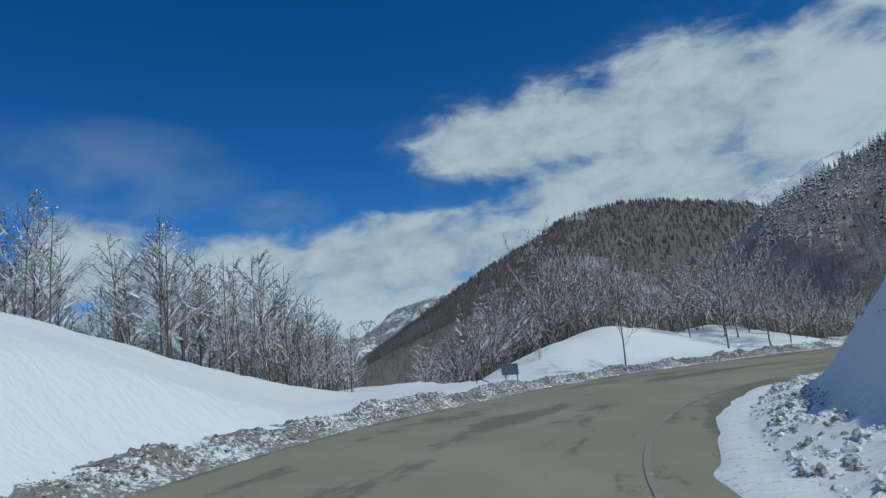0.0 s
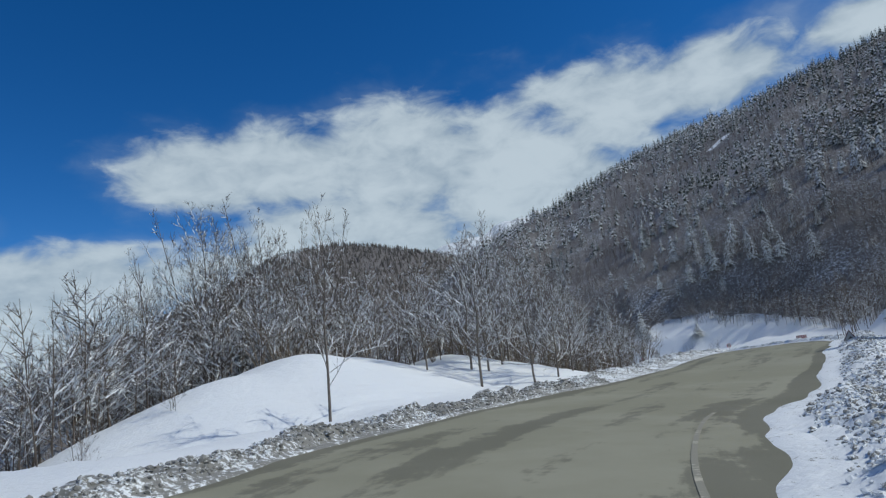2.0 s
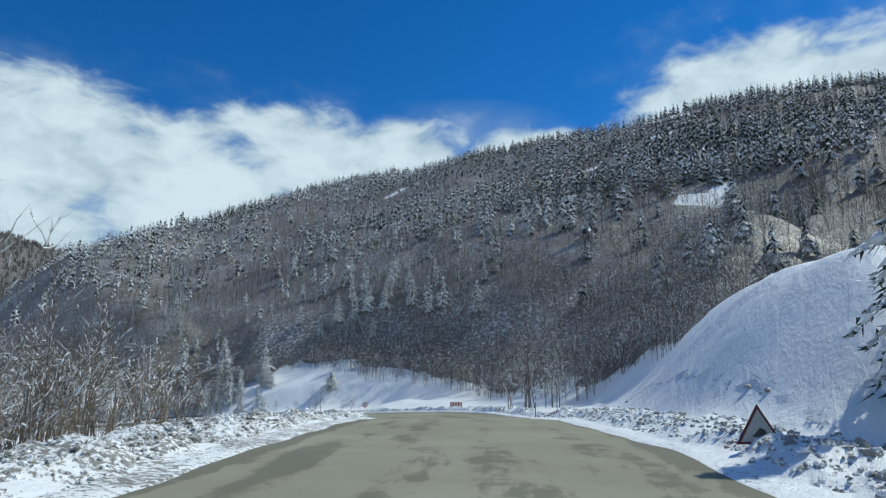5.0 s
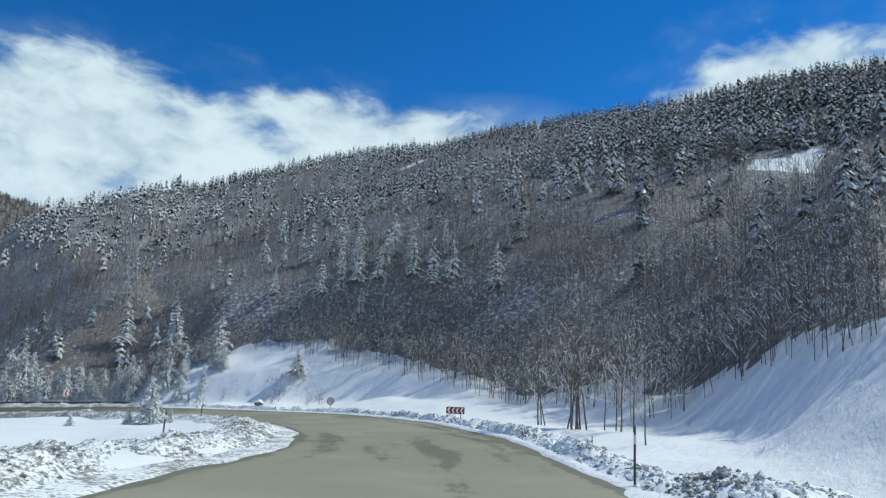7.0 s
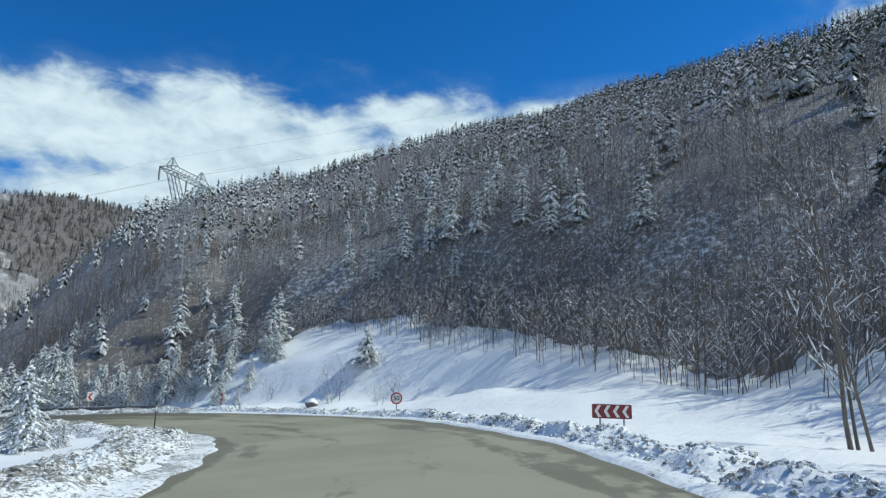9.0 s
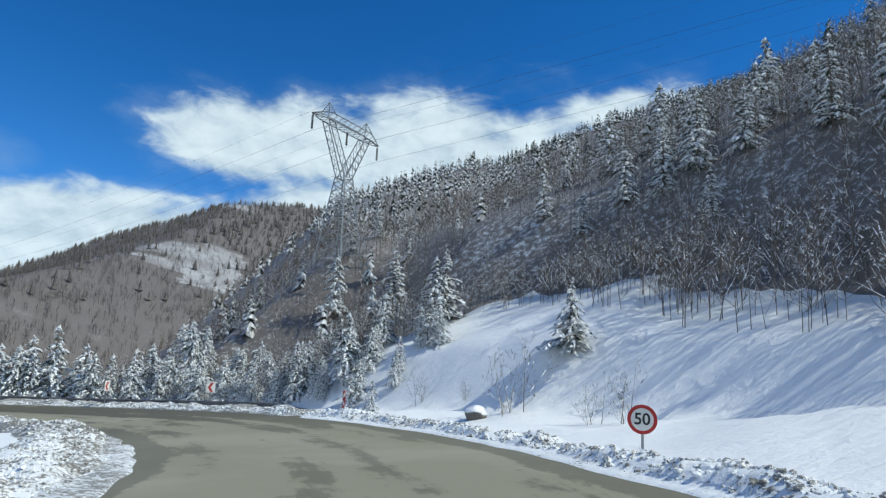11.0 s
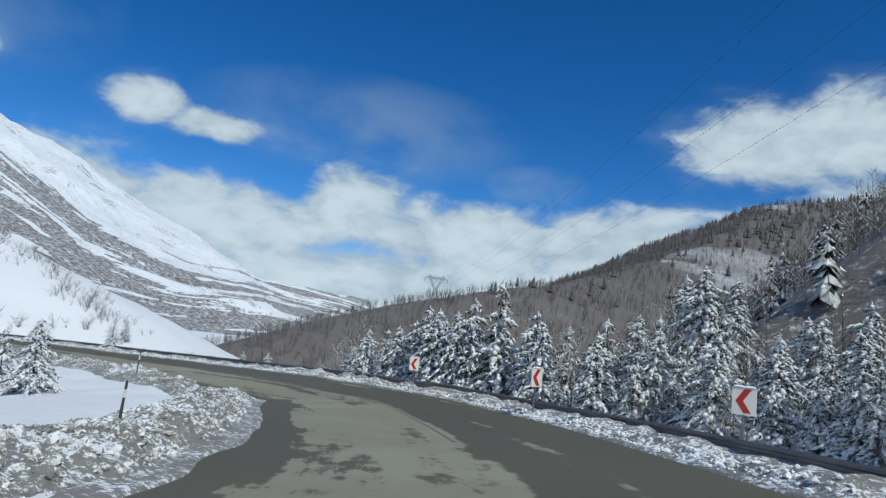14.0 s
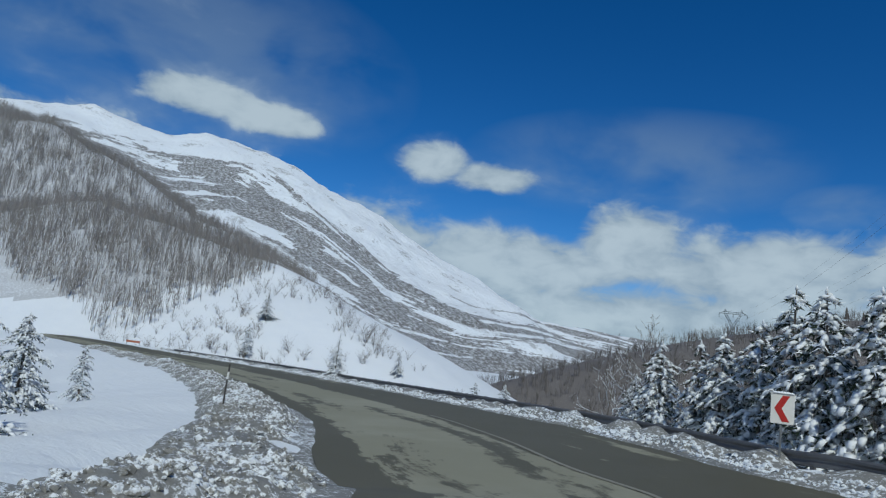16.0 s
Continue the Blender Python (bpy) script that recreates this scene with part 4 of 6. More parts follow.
# hillside above the road
x, y = scatter(36000, (10, 325, -80, 332))
x2, y2 = scatter(6200, (40, 130, 35, 182))
belt = nearest(x2, y2)
keep = (belt[1] - belt[3] < 36) & (belt[0] > 55)
x3, y3 = scatter(3800, (60, 112, 45, 130))          # a thicker fringe above the open snow
fringe = under_trees(x3, y3)
keep3 = (fringe > 0) & (fringe < 7)
x, y = np.r_[x, x2[keep], x3[keep3]], np.r_[y, y2[keep], y3[keep3]]
s, d, zr, hw = nearest(x, y)
e = np.abs(d) - hw
ok = under_trees(x, y) > 0
far = np.hypot(x - 70, y - 75)
ok &= rng.random(x.size) < np.where(far < 110, 1.0, 0.62)
x, y, s, e = x[ok], y[ok], s[ok], e[ok]
z = land(x, y)
clump = rough(x, y, 30, 95, 3)
crest_near = np.min([np.hypot(x - a, y - b) for a, b in spline(np.array(CREST, float), 4.0)[0][:, :2]], 0) < 13
conifer = rng.random(x.size) < np.clip(0.04 + 0.62 * np.clip((z - 20) / 30, 0, 1) * np.clip(0.75 + 1.1 * clump, 0, 1.3) + 0.35 * np.clip(clump - 0.2, 0, 1) + np.interp(s, [132, 150], [0, 0.12]) * (e < 25) + 0.75 * (crest_near & (z > 22)), 0, 0.88)
conifer &= ~((s > 85) & (s < 157) & (e < 30))
conifer &= ~((s > 125) & (e < 40) & (rng.random(x.size) < 0.5))
size = rng.uniform(0.6, 1.15, x.size) * np.where(conifer, 0.85, 0.80) * np.where(e < 30, 0.76, 0.95) * np.interp(s, [138, 152], [1.0, 0.68])
turn = rng.uniform(0, 6.28, x.size)
hill_trees = np.stack([x, y, z, size, turn, conifer.astype(float), e, s], 1)

# left of the road, on the side that falls to the valley
x, y = scatter(20000, (-75, 75, -40, 125))
s, d, zr, hw = nearest(x, y)
e = np.abs(d) - hw
azi = np.degrees(np.arctan2(-x, y))
ok = (d < 0) & (e > np.interp(s, [-60, 10, 20, 30, 40, 46, 52, 58, 72, 80], [11, 8.5, 9.0, 13, 15.5, 12, 9.0, 5.0, 4.5, 30])) & (e < 48) & (s < 78) & (s > -12)
ok &= ~((azi > 3) & (azi < 8.5) & (y > 0)) & (rng.random(x.size) < np.where(e < 22, 1.0, 0.2) * np.interp(s, [44, 52], [1.0, 0.45]))
azi_ok = azi[ok]
x, y, s, e = x[ok], y[ok], s[ok], e[ok]
left_trees = np.stack([x, y, land(x, y), rng.uniform(0.5, 0.92, x.size) * np.interp(s, [-12, 2, 10, 18, 44, 54, 62, 74], [0.5, 0.55, 0.7, 1.0, 1.0, 1.0, 0.8, 0.65]) * np.interp(azi_ok, [-5, 2, 8, 14, 20, 26, 34], [1.0, 0.8, 0.55, 0.85, 0.9, 0.8, 0.74]), rng.uniform(0, 6.28, x.size), np.zeros(x.size), e, s], 1)

x, y = scatter(1700, (8, 62, 40, 80))
s, d, zr, hw = nearest(x, y)
e = np.abs(d) - hw
ok = (d < 0) & (s > 42) & (s < 77) & (e > np.interp(s, [46, 52, 57], [12, 8.5, 3.8])) & (e < 14)
x, y, s, e = x[ok], y[ok], s[ok], e[ok]
brush = np.stack([x, y, land(x, y), rng.uniform(0.6, 1.5, x.size), rng.uniform(0, 6.28, x.size), rng.integers(0, 4, x.size)], 1)

# below the guard rail, where conifers stand under snow
x, y = scatter(2600, (-60, 105, 100, 230))
s, d, zr, hw = nearest(x, y)
e = np.abs(d) - hw
ok = (d > 0) & (s > 143) & (s < 192) & (e > 3.4) & (e < 60) & ~inside(x, y, HILL) & (rng.random(x.size) < np.where(e < 14, 0.8, 0.6))
x, y, s, e = x[ok], y[ok], s[ok], e[ok]
conifer = rng.random(x.size) < np.where(e < 16, 0.5, 0.2)
below_trees = np.stack([x, y, land(x, y), rng.uniform(0.4, 0.8, x.size), rng.uniform(0, 6.28, x.size), conifer.astype(float), e, s], 1)

every = np.vstack([hill_trees, left_trees, below_trees])
CLEAR = [(87.05, 111.4), (82.6, 127.6), (76.2, 133.1), (67.6, 142.0), (88.1, 92.5), (84.1, 76.9), (10.0, 39.1), (44.2, 39.1), (41.5, 42.5), (85.5, 112.0), (80.5, 125.0), (74.5, 135.5), (66.5, 140.0), (86.5, 90.5), (82, 75.5)]
gap = np.min([np.hypot(every[:, 0] - a, every[:, 1] - b) for a, b in CLEAR], 0)
every = every[gap > 2.6]
close = np.zeros(len(every), bool)
limit = np.interp(every[:, 7], [-45, 0, 60, 90, 110, 150, 175, 192], [2, 17, 11, 19, 21, 24, 18, 12])
close = every[:, 6] < limit
close &= ~((every[:, 0] < every[:, 1] * 0.62) & (every[:, 7] < 46))
single, mass = every[close], every[~close]
if len(single) > 155:
    order = np.argsort(single[:, 6] + rng.uniform(0, 3, len(single)))
    mass = np.vstack([mass, single[order[155:]]])
    single = single[order[:155]]
KINDS = 5


def of_kind(rows):
    rows = rows.copy()
    rows[:, 5] = rng.integers(0, KINDS, len(rows))
    return rows


con = mass[:, 5] > 0.5
reach = np.hypot(mass[:, 0] - 78, mass[:, 1] - 85)
left = (mass[:, 0] < 45) & (mass[:, 1] > -20) & (mass[:, 1] < 110) & (mass[:, 7] < 78) & ~con & (mass[:, 0] < mass[:, 1] * 0.62 - 2)
woods("thicket", of_kind(mass[left]), [mid_bare(rng, rng.uniform(6.6, 8.6)) for _ in range(KINDS)], [TWIG, SNOW], "thick leafless trees with snow caught in their twigs", "thicket")
woods("bare_woods", of_kind(mass[~left & ~con & (reach < 72)]), [far_bare(rng, rng.uniform(6.2, 8.2)) for _ in range(KINDS)], [FAR_TWIG, SNOW], "dense leafless grey-brown woods dusted with snow", "leafless woods")
woods("upper_bare_woods", of_kind(mass[~left & ~con & (reach >= 72)]), [cheap_bare(rng, rng.uniform(6.4, 8.4)) for _ in range(KINDS)], [FAR_TWIG, SNOW], "leafless woods high on the hillside dusted with snow", "leafless woods")
woods("conifer_woods", of_kind(mass[con & (reach < 95)]), [far_spruce(rng, rng.uniform(6.0, 8.5)) for _ in range(KINDS)], [FAR_NEEDLE, SNOW], "dark green conifers loaded with snow", "conifer woods")
woods("upper_conifer_woods", of_kind(mass[con & (reach >= 95)]), [far_spruce(rng, rng.uniform(6.0, 9.0), 5, 4, True) for _ in range(KINDS)], [FAR_NEEDLE, SNOW], "dark conifers along the ridge dusted with snow", "conifer woods")

OCHRE = snowy("ochre_twigs", (0.13, 0.10, 0.075), (0.26, 0.21, 0.155), 6.0, 0.3, 0.7)
woods("brushwood", brush, [bush(rng, rng.uniform(1.8, 2.6)) for _ in range(4)], [OCHRE, SNOW], "tangled ochre brushwood flecked with snow", "brushwood")

# woods of the far hills
x, y = scatter(30000, (-130, 420, 235, 770))
z = far_hill(x, y)
ok = (z > -40) & (z > land(x, y) - 1) & (~far_glades(x, y) | (rng.random(x.size) < 0.5)) & (np.degrees(np.arctan2(-(x - 60), y - 60)) > -35)
x, y, z = x[ok], y[ok], z[ok]
kind = (rng.random(x.size) < np.clip(z / 450 - 0.02, 0.0, 0.22)).astype(float)
woods("far_woods_north", np.stack([x, y, z, rng.uniform(0.5, 0.9, x.size), rng.uniform(0, 6, x.size), kind * 3 + rng.integers(0, 3, x.size)], 1),
      [tiny_tree(rng, 7.0) for _ in range(3)] + [tiny_tree(rng, 7.0, True) for _ in range(3)], [snowy("north_stems", (0.075, 0.066, 0.06), (0.17, 0.152, 0.14), 0.6, 0.6, 1.2, cover=0.45)], "far mixed woods under snow", "far woods")
x, y = scatter(19000, (-430, -40, 160, 420))
z = west_hill(x, y)
ok = west_woods(x, y, z) & (z > land(x, y) - 1) & (z > -30) & (np.abs(nearest(x, y)[1]) > 9)
x, y, z = x[ok], y[ok], z[ok]
kind = np.zeros(x.size)
woods("far_woods_west", np.stack([x, y, z, rng.uniform(0.7, 1.2, x.size), rng.uniform(0, 6, x.size), kind * 3 + rng.integers(0, 3, x.size)], 1),
      [tiny_tree(rng, 7.5) for _ in range(3)] + [tiny_tree(rng, 7.0, True) for _ in range(3)], [FAR_STEM], "leafless brown woods on the far slope", "far woods")


x, y = scatter(900, (-90, 12, 165, 235))
z = np.maximum(west_hill(x, y), land(x, y))
ok = (np.abs(nearest(x, y)[1]) > 8) & (rough(x, y, 16, 103, 2) > 0.0) & ~west_woods(x, y, z)
x, y, z = x[ok], y[ok], z[ok]
woods("slope_bushes", np.stack([x, y, z, rng.uniform(0.7, 1.7, x.size), rng.uniform(0, 6, x.size), rng.integers(0, 3, x.size)], 1), [bush(rng, 2.0) for _ in range(3)], [FAR_TWIG, SNOW], "leafless bushes dotted over the snow slope", "bushes")


# ---- single trees near the road ----
def part(name, mesh, parent, label=""):
    ob = new(name, mesh)
    ob.parent = parent
    if label:
        ob["label"] = label
    return ob


def tree_thing(name, soups, mats_trunk, mats_crown, label, category):
    base = new(name)
    part("trunk", soups[0].mesh(name + "_trunk", mats_trunk, True), base)
    v, f, s = soups[1].arrays()
    crown = None
    for k, piece in enumerate(("crown", "snow")):
        keep, back = np.unique(f[s == k], return_inverse=True)
        me = mesh_from(name + "_" + piece, v[keep], back.reshape(-1, 3), [mats_crown[k]], smooth=k == 1)
        crown = part(piece, me, base if crown is None else crown)
        if k:
            tagged(crown, kind="stuff")
    return tagged(base, label, category)


def place(x, y, size=1.0, turn=0.0, tilt=0.0, sink=0.0):
    z = float(land(np.array([x]), np.array([y]))[0]) - sink
    if x < -30:
        z = max(z, float(west_hill(np.array([x]), np.array([y]))[0]))
    return pose(x, y, z, tilt, 0, turn) @ Matrix.Scale(size, 4)


bare_kinds = [tree_thing("bare_tree", bare_tree(rng, 8.0, (20, 20, 10, 27, 26)[k], (8, 8, 8, 9, 9)[k], (8, 8, 8, 10, 10)[k], 1 + (k % 3 == 2) * 2, 0.5 if k < 3 else 0.66, (0.55, 0.7, 0.5, 1.35, 1.2)[k], (0.72, 0.72, 0.8, 1.0, 0.95)[k]), [BARK], [TWIG, SNOW],
                         "leafless tree with snow on its fine branches" if k % 3 != 2 else "leafless tree with several stems and snowy twigs", "bare tree") for k in range(5)]
spruce_kinds = [tree_thing("conifer", spruce(rng, 6.0, 17 + k, 11, (0.27, 0.31, 0.24, 0.34)[k], 0.45 + 0.08 * k, 0.8), [BARK], [NEEDLE, SNOW],
                           "green conifer with drooping boughs under thick snow", "conifer") for k in range(4)]
used = set()


def plant(kinds, k, x, y, size=1.0, turn=0.0, tilt=0.0, label="", group=""):
    ob = kinds[k]
    if ob.name in used:
        ob = copy_thing(ob, place(x, y, size, turn, tilt))
    else:
        used.add(ob.name)
        ob.matrix_world = place(x, y, size, turn, tilt)
    return tagged(ob, label, "", group)


# conifers loaded with thick cushions of snow
laden = np.random.default_rng(77)
spruce_kinds += [tree_thing("conifer", laden_pine(laden, 6.0, g, n, a, f), [BARK], [NEEDLE, SNOW], "conifer bowed under thick clots of snow", "conifer") for g, n, a, f in ((0.25, 14, 8, 0.9), (0.29, 13, 8, 0.85), (0.22, 15, 7, 0.8), (0.35, 16, 10, 0.92), (0.28, 22, 10, 0.97))]


def laden_conifer(k, x, y, size, turn, label, group):
    """A conifer whose size is counted from the six metres of its kind."""
    first = spruce_kinds[k]
    return plant(spruce_kinds, k, x, y, size / (first.scale[0] if first.name in used else 1.0), turn, 0, label, group)


ROW_SIZE = ([150, 158, 168, 173, 179, 184, 190, 204], [0.42, 0.46, 0.60, 0.70, 0.95, 0.88, 0.75, 0.55])

# trees that stand apart
plant(bare_kinds, 0, 10.0, 39.1, 0.96, 20, 0, "tall leafless tree alone in the snow beside the road", "trees beside the road")
for k, (kind, x, y, size) in enumerate(((4, 18.9, 45.4, 0.92), (3, 21.9, 45.5, 0.82), (4, 22.1, 48.8, 1.12), (3, 20.3, 49.0, 1.05), (3, 23.4, 45.7, 0.84), (4, 25.2, 46.9, 0.7), (4, 24.8, 50.0, 1.02), (3, 27.0, 48.9, 0.82), (4, 21.0, 48.4, 0.98), (4, 30.7, 49.7, 0.7), (3, 28.4, 51.6, 0.9), (0, 25.6, 48.6, 0.86), (4, 17.2, 47.6, 0.72), (3, 15.0, 48.4, 0.7), (4, 23.0, 49.6, 0.8), (3, 29.6, 48.8, 0.62))):
    plant(bare_kinds, kind, x, y, size, 80 * k, 0, "leafless tree with heavy snow along its limbs", "trees beside the road")
tall = np.random.default_rng(31)
for k in range(40):
    x, y = 3.5 + 12.5 * (k + tall.uniform(0, 1)) / 40, tall.uniform(54.5, 63.5)
    plant(bare_kinds, (0, 1, 4, 2)[k % 4], x, y, (1.0 + 0.48 * math.sin(math.pi * (x - 2.5) / 15)) * tall.uniform(0.85, 1.05), 97 * k, 0, "tall leafless tree in a dense stand behind the mound", "trees beside the road")
plant(spruce_kinds, 8, 44.6, 39.0, 1.12, 0, 0, "big conifer bowed under thick snow on the bank", "conifers")
for k, (kind, x, y, size) in enumerate(((2, 77.7, 66.0, 0.82), (0, 77.2, 65.5, 0.8), (1, 79.6, 66.6, 0.8), (2, 82.7, 69.6, 0.75), (0, 80.0, 65.0, 0.72), (1, 79.4, 64.2, 0.72), (0, 77.4, 63.2, 0.78), (1, 77.7, 62.7, 0.8), (1, 71.6, 60.1, 0.55), (2, 78.4, 65.3, 0.8))):
    plant(bare_kinds, kind, x, y, size, 63 * k, 0, "", "trees beside the road")
plant(spruce_kinds, 3, 95.6, 105.4, 0.56, 30, 0, "", "conifers")
plant(spruce_kinds, 6, 94.7, 118.8, 0.8, 30, 0, "", "conifers")
plant(spruce_kinds, 2, 95.9, 119.8, 0.85, 130, 0, "", "conifers")
plant(spruce_kinds, 0, 96.1, 130.2, 1.0, 30, 0, "", "conifers")
plant(spruce_kinds, 4, 89.4, 119.6, 0.72, 30, 0, "", "conifers")
plant(spruce_kinds, 6, 87.2, 122.9, 0.78, 200, 0, "", "conifers")
plant(spruce_kinds, 6, 91.5, 116.0, 0.45, 90, 0, "thin young conifer on the roadside slope", "conifers")
plant(spruce_kinds, 5, 88.7, 112.2, 0.27, 10, 0, "small snowy conifer on the roadside slope", "conifers")
plant(spruce_kinds, 7, 71.0, 90.5, 0.46, 0, 0, "small conifer nearly buried in snow", "conifers")
plant(spruce_kinds, 7, 70.0, 91.2, 0.36, 120, 0, "small conifer nearly buried in snow", "conifers")
plant(spruce_kinds, 7, 72.0, 89.9, 0.30, 220, 0, "small conifer nearly buried in snow", "conifers")
plant(spruce_kinds, 3, 67.5, 93.0, 0.25, 50, 0, "small conifer nearly buried in snow", "conifers")
laden_conifer(7, 50.2, 130.8, 0.50, 50, "bushy conifer heavy with snow inside the bend", "conifers")
laden_conifer(5, 45.9, 133.7, 0.34, 150, "small conifer under snow inside the bend", "conifers")
laden_conifer(7, 57.0, 128.4, 0.50, 20, "bushy conifer heavy with snow inside the bend", "conifers")
laden_conifer(5, 55.6, 128.0, 0.46, 190, "bushy conifer heavy with snow inside the bend", "conifers")
for k, (s, e, size) in enumerate(((158.5, 4.6, 0.9), (161.0, 5.6, 1.0), (162.0, 3.9, 0.7), (166.2, 4.4, 0.95), (168.0, 6.2, 1.15), (169.6, 3.8, 0.8), (173.0, 4.4, 1.05), (174.6, 6.0, 1.2), (176.2, 3.9, 0.9), (178.2, 5.2, 1.1), (179.6, 3.8, 0.75), (182.8, 4.0, 1.0), (184.2, 5.6, 1.1), (186.5, 4.2, 0.9), (189.0, 6.4, 0.8), (204.0, 4.5, 0.62), (171.2, 8.0, 1.2), (164.4, 7.6, 1.1), (181.4, 7.6, 1.1), (159.8, 7.2, 0.95), (163.2, 5.4, 0.8), (167.0, 8.6, 1.0), (171.0, 5.2, 0.78), (175.4, 8.4, 1.05), (177.2, 6.8, 0.9), (180.4, 5.4, 0.85), (183.4, 7.8, 1.0), (187.8, 7.6, 0.95), (191.5, 5.2, 0.8), (194.5, 7.0, 0.9), (184.0, 4.0, 1.05), (185.2, 4.3, 0.95), (187.2, 4.0, 0.85), (188.8, 4.1, 0.9), (182.0, 5.2, 1.0), (178.6, 3.7, 0.8), (177.0, 4.6, 1.1), (160.6, 4.0, 0.75), (157.4, 5.4, 1.1), (156.6, 7.0, 1.1), (165.2, 5.0, 0.85), (170.2, 4.4, 0.7), (172.0, 6.4, 0.9), (200.0, 4.0, 0.5), (178.0, 4.4, 1.3), (179.6, 5.0, 1.15), (176.4, 3.9, 0.8), (175.4, 4.6, 1.0), (180.8, 4.1, 0.95), (150.6, 5.6, 0.85), (152.4, 4.2, 0.7), (153.6, 6.4, 0.95), (155.2, 4.6, 0.8), (154.4, 8.2, 1.0), (156.0, 9.4, 1.1), (158.0, 8.6, 1.0), (161.6, 9.0, 1.05), (151.8, 8.4, 0.9))):
    p = on_road(s, float(np.interp(s, ALONG, LINE[:, 3])) + e)
    laden_conifer((5, 7, 6, 7, 4)[k % 5], p.x, p.y, size * float(np.interp(s, *ROW_SIZE)), 67 * k, "snow-laden conifer behind the guard rail", "conifers behind the guard rail")
row = np.random.default_rng(58)
for k in range(44):
    at, e = 150.5 + 37.0 * (k + row.uniform(0, 1)) / 44, row.uniform(3.9, 9.5)
    p = on_road(at, float(np.interp(at, ALONG, LINE[:, 3])) + e)
    if min(math.hypot(p.x - a, p.y - b) for a, b in CLEAR) > 1.7:
        laden_conifer((7, 5, 7, 8)[k % 4], p.x, p.y, row.uniform(0.7, 1.0) * (0.78 + 0.045 * e) * float(np.interp(at, *ROW_SIZE)), 71 * k, "broad conifer whose boughs sag under snow behind the guard rail", "conifers behind the guard rail")
# conifers that stand out white from the leafless woods on the slope
for k, (x, y, size) in enumerate(((107.9, 116.3, 0.9), (108.6, 113.2, 0.95), (109.6, 111.2, 1.1), (110.2, 108.1, 0.85), (112.4, 114.6, 0.9), (113.6, 110.0, 1.0), (114.8, 106.6, 0.9), (117.0, 118.4, 1.0), (113.0, 118.0, 0.85), (116.2, 102.0, 0.95), (105.4, 122.7, 0.7), (105.7, 118.1, 0.62), (111.4, 103.3, 1.0), (110.7, 99.6, 1.2), (111.6, 97.4, 1.0), (115.2, 127.0, 1.25), (111.7, 91.2, 1.0), (119.5, 99.7, 0.7), (118.6, 93.9, 0.7), (106.8, 107.6, 0.62), (94.4, 119.4, 0.62), (94.2, 117.0, 0.5), (95.7, 130.2, 0.95), (93.0, 136.9, 1.1), (90.1, 121.1, 0.55), (125.6, 147.1, 1.2), (116.5, 111.4, 1.25), (118.9, 124.3, 1.25), (121.7, 93.4, 0.65), (102.7, 155.0, 0.95))):
    laden_conifer((5, 6, 4, 5)[k % 4], x, y, size * 0.85, 55 * k, "snow-laden conifer among leafless trees on the slope", "conifers on the slope")
plant(spruce_kinds, 6, 67.9, 162.8, 1.1, 0, 0, "tall conifer heavy with snow below the road", "conifers")
plant(spruce_kinds, 1, 52.2, 166.8, 1.2, 0, 0, "", "conifers")
plant(spruce_kinds, 0, 30.0, 156.5, 0.6, 0, 0, "", "conifers")
for k, (x, y, size) in enumerate(((-52, 192, 1.45), (-66, 203, 0.95), (-56, 189, 0.7), (-20, 176, 0.6), (-34, 200, 0.7), (-38, 222, 0.7), (-28, 215, 0.6), (5, 178, 0.7))):
    plant(spruce_kinds, (4, 1, 5, 2)[k % 4], x, y, size * 1.1, 50 * k, 0, "dark conifer on the open snow slope", "conifers on the far slope")
for row in single:
    x, y, z, size, turn, con, e, s = row
    if con > 0.5:
        plant(spruce_kinds, (0, 2, 4, 6, 5)[int(rng.integers(0, 5))], x, y, size * 1.05, math.degrees(turn), 0, "", "conifers")
    else:
        plant(bare_kinds, int(rng.integers(0, 5)), x, y, size * 0.95, math.degrees(turn), float(rng.normal(0, 2)), "", "trees beside the road")


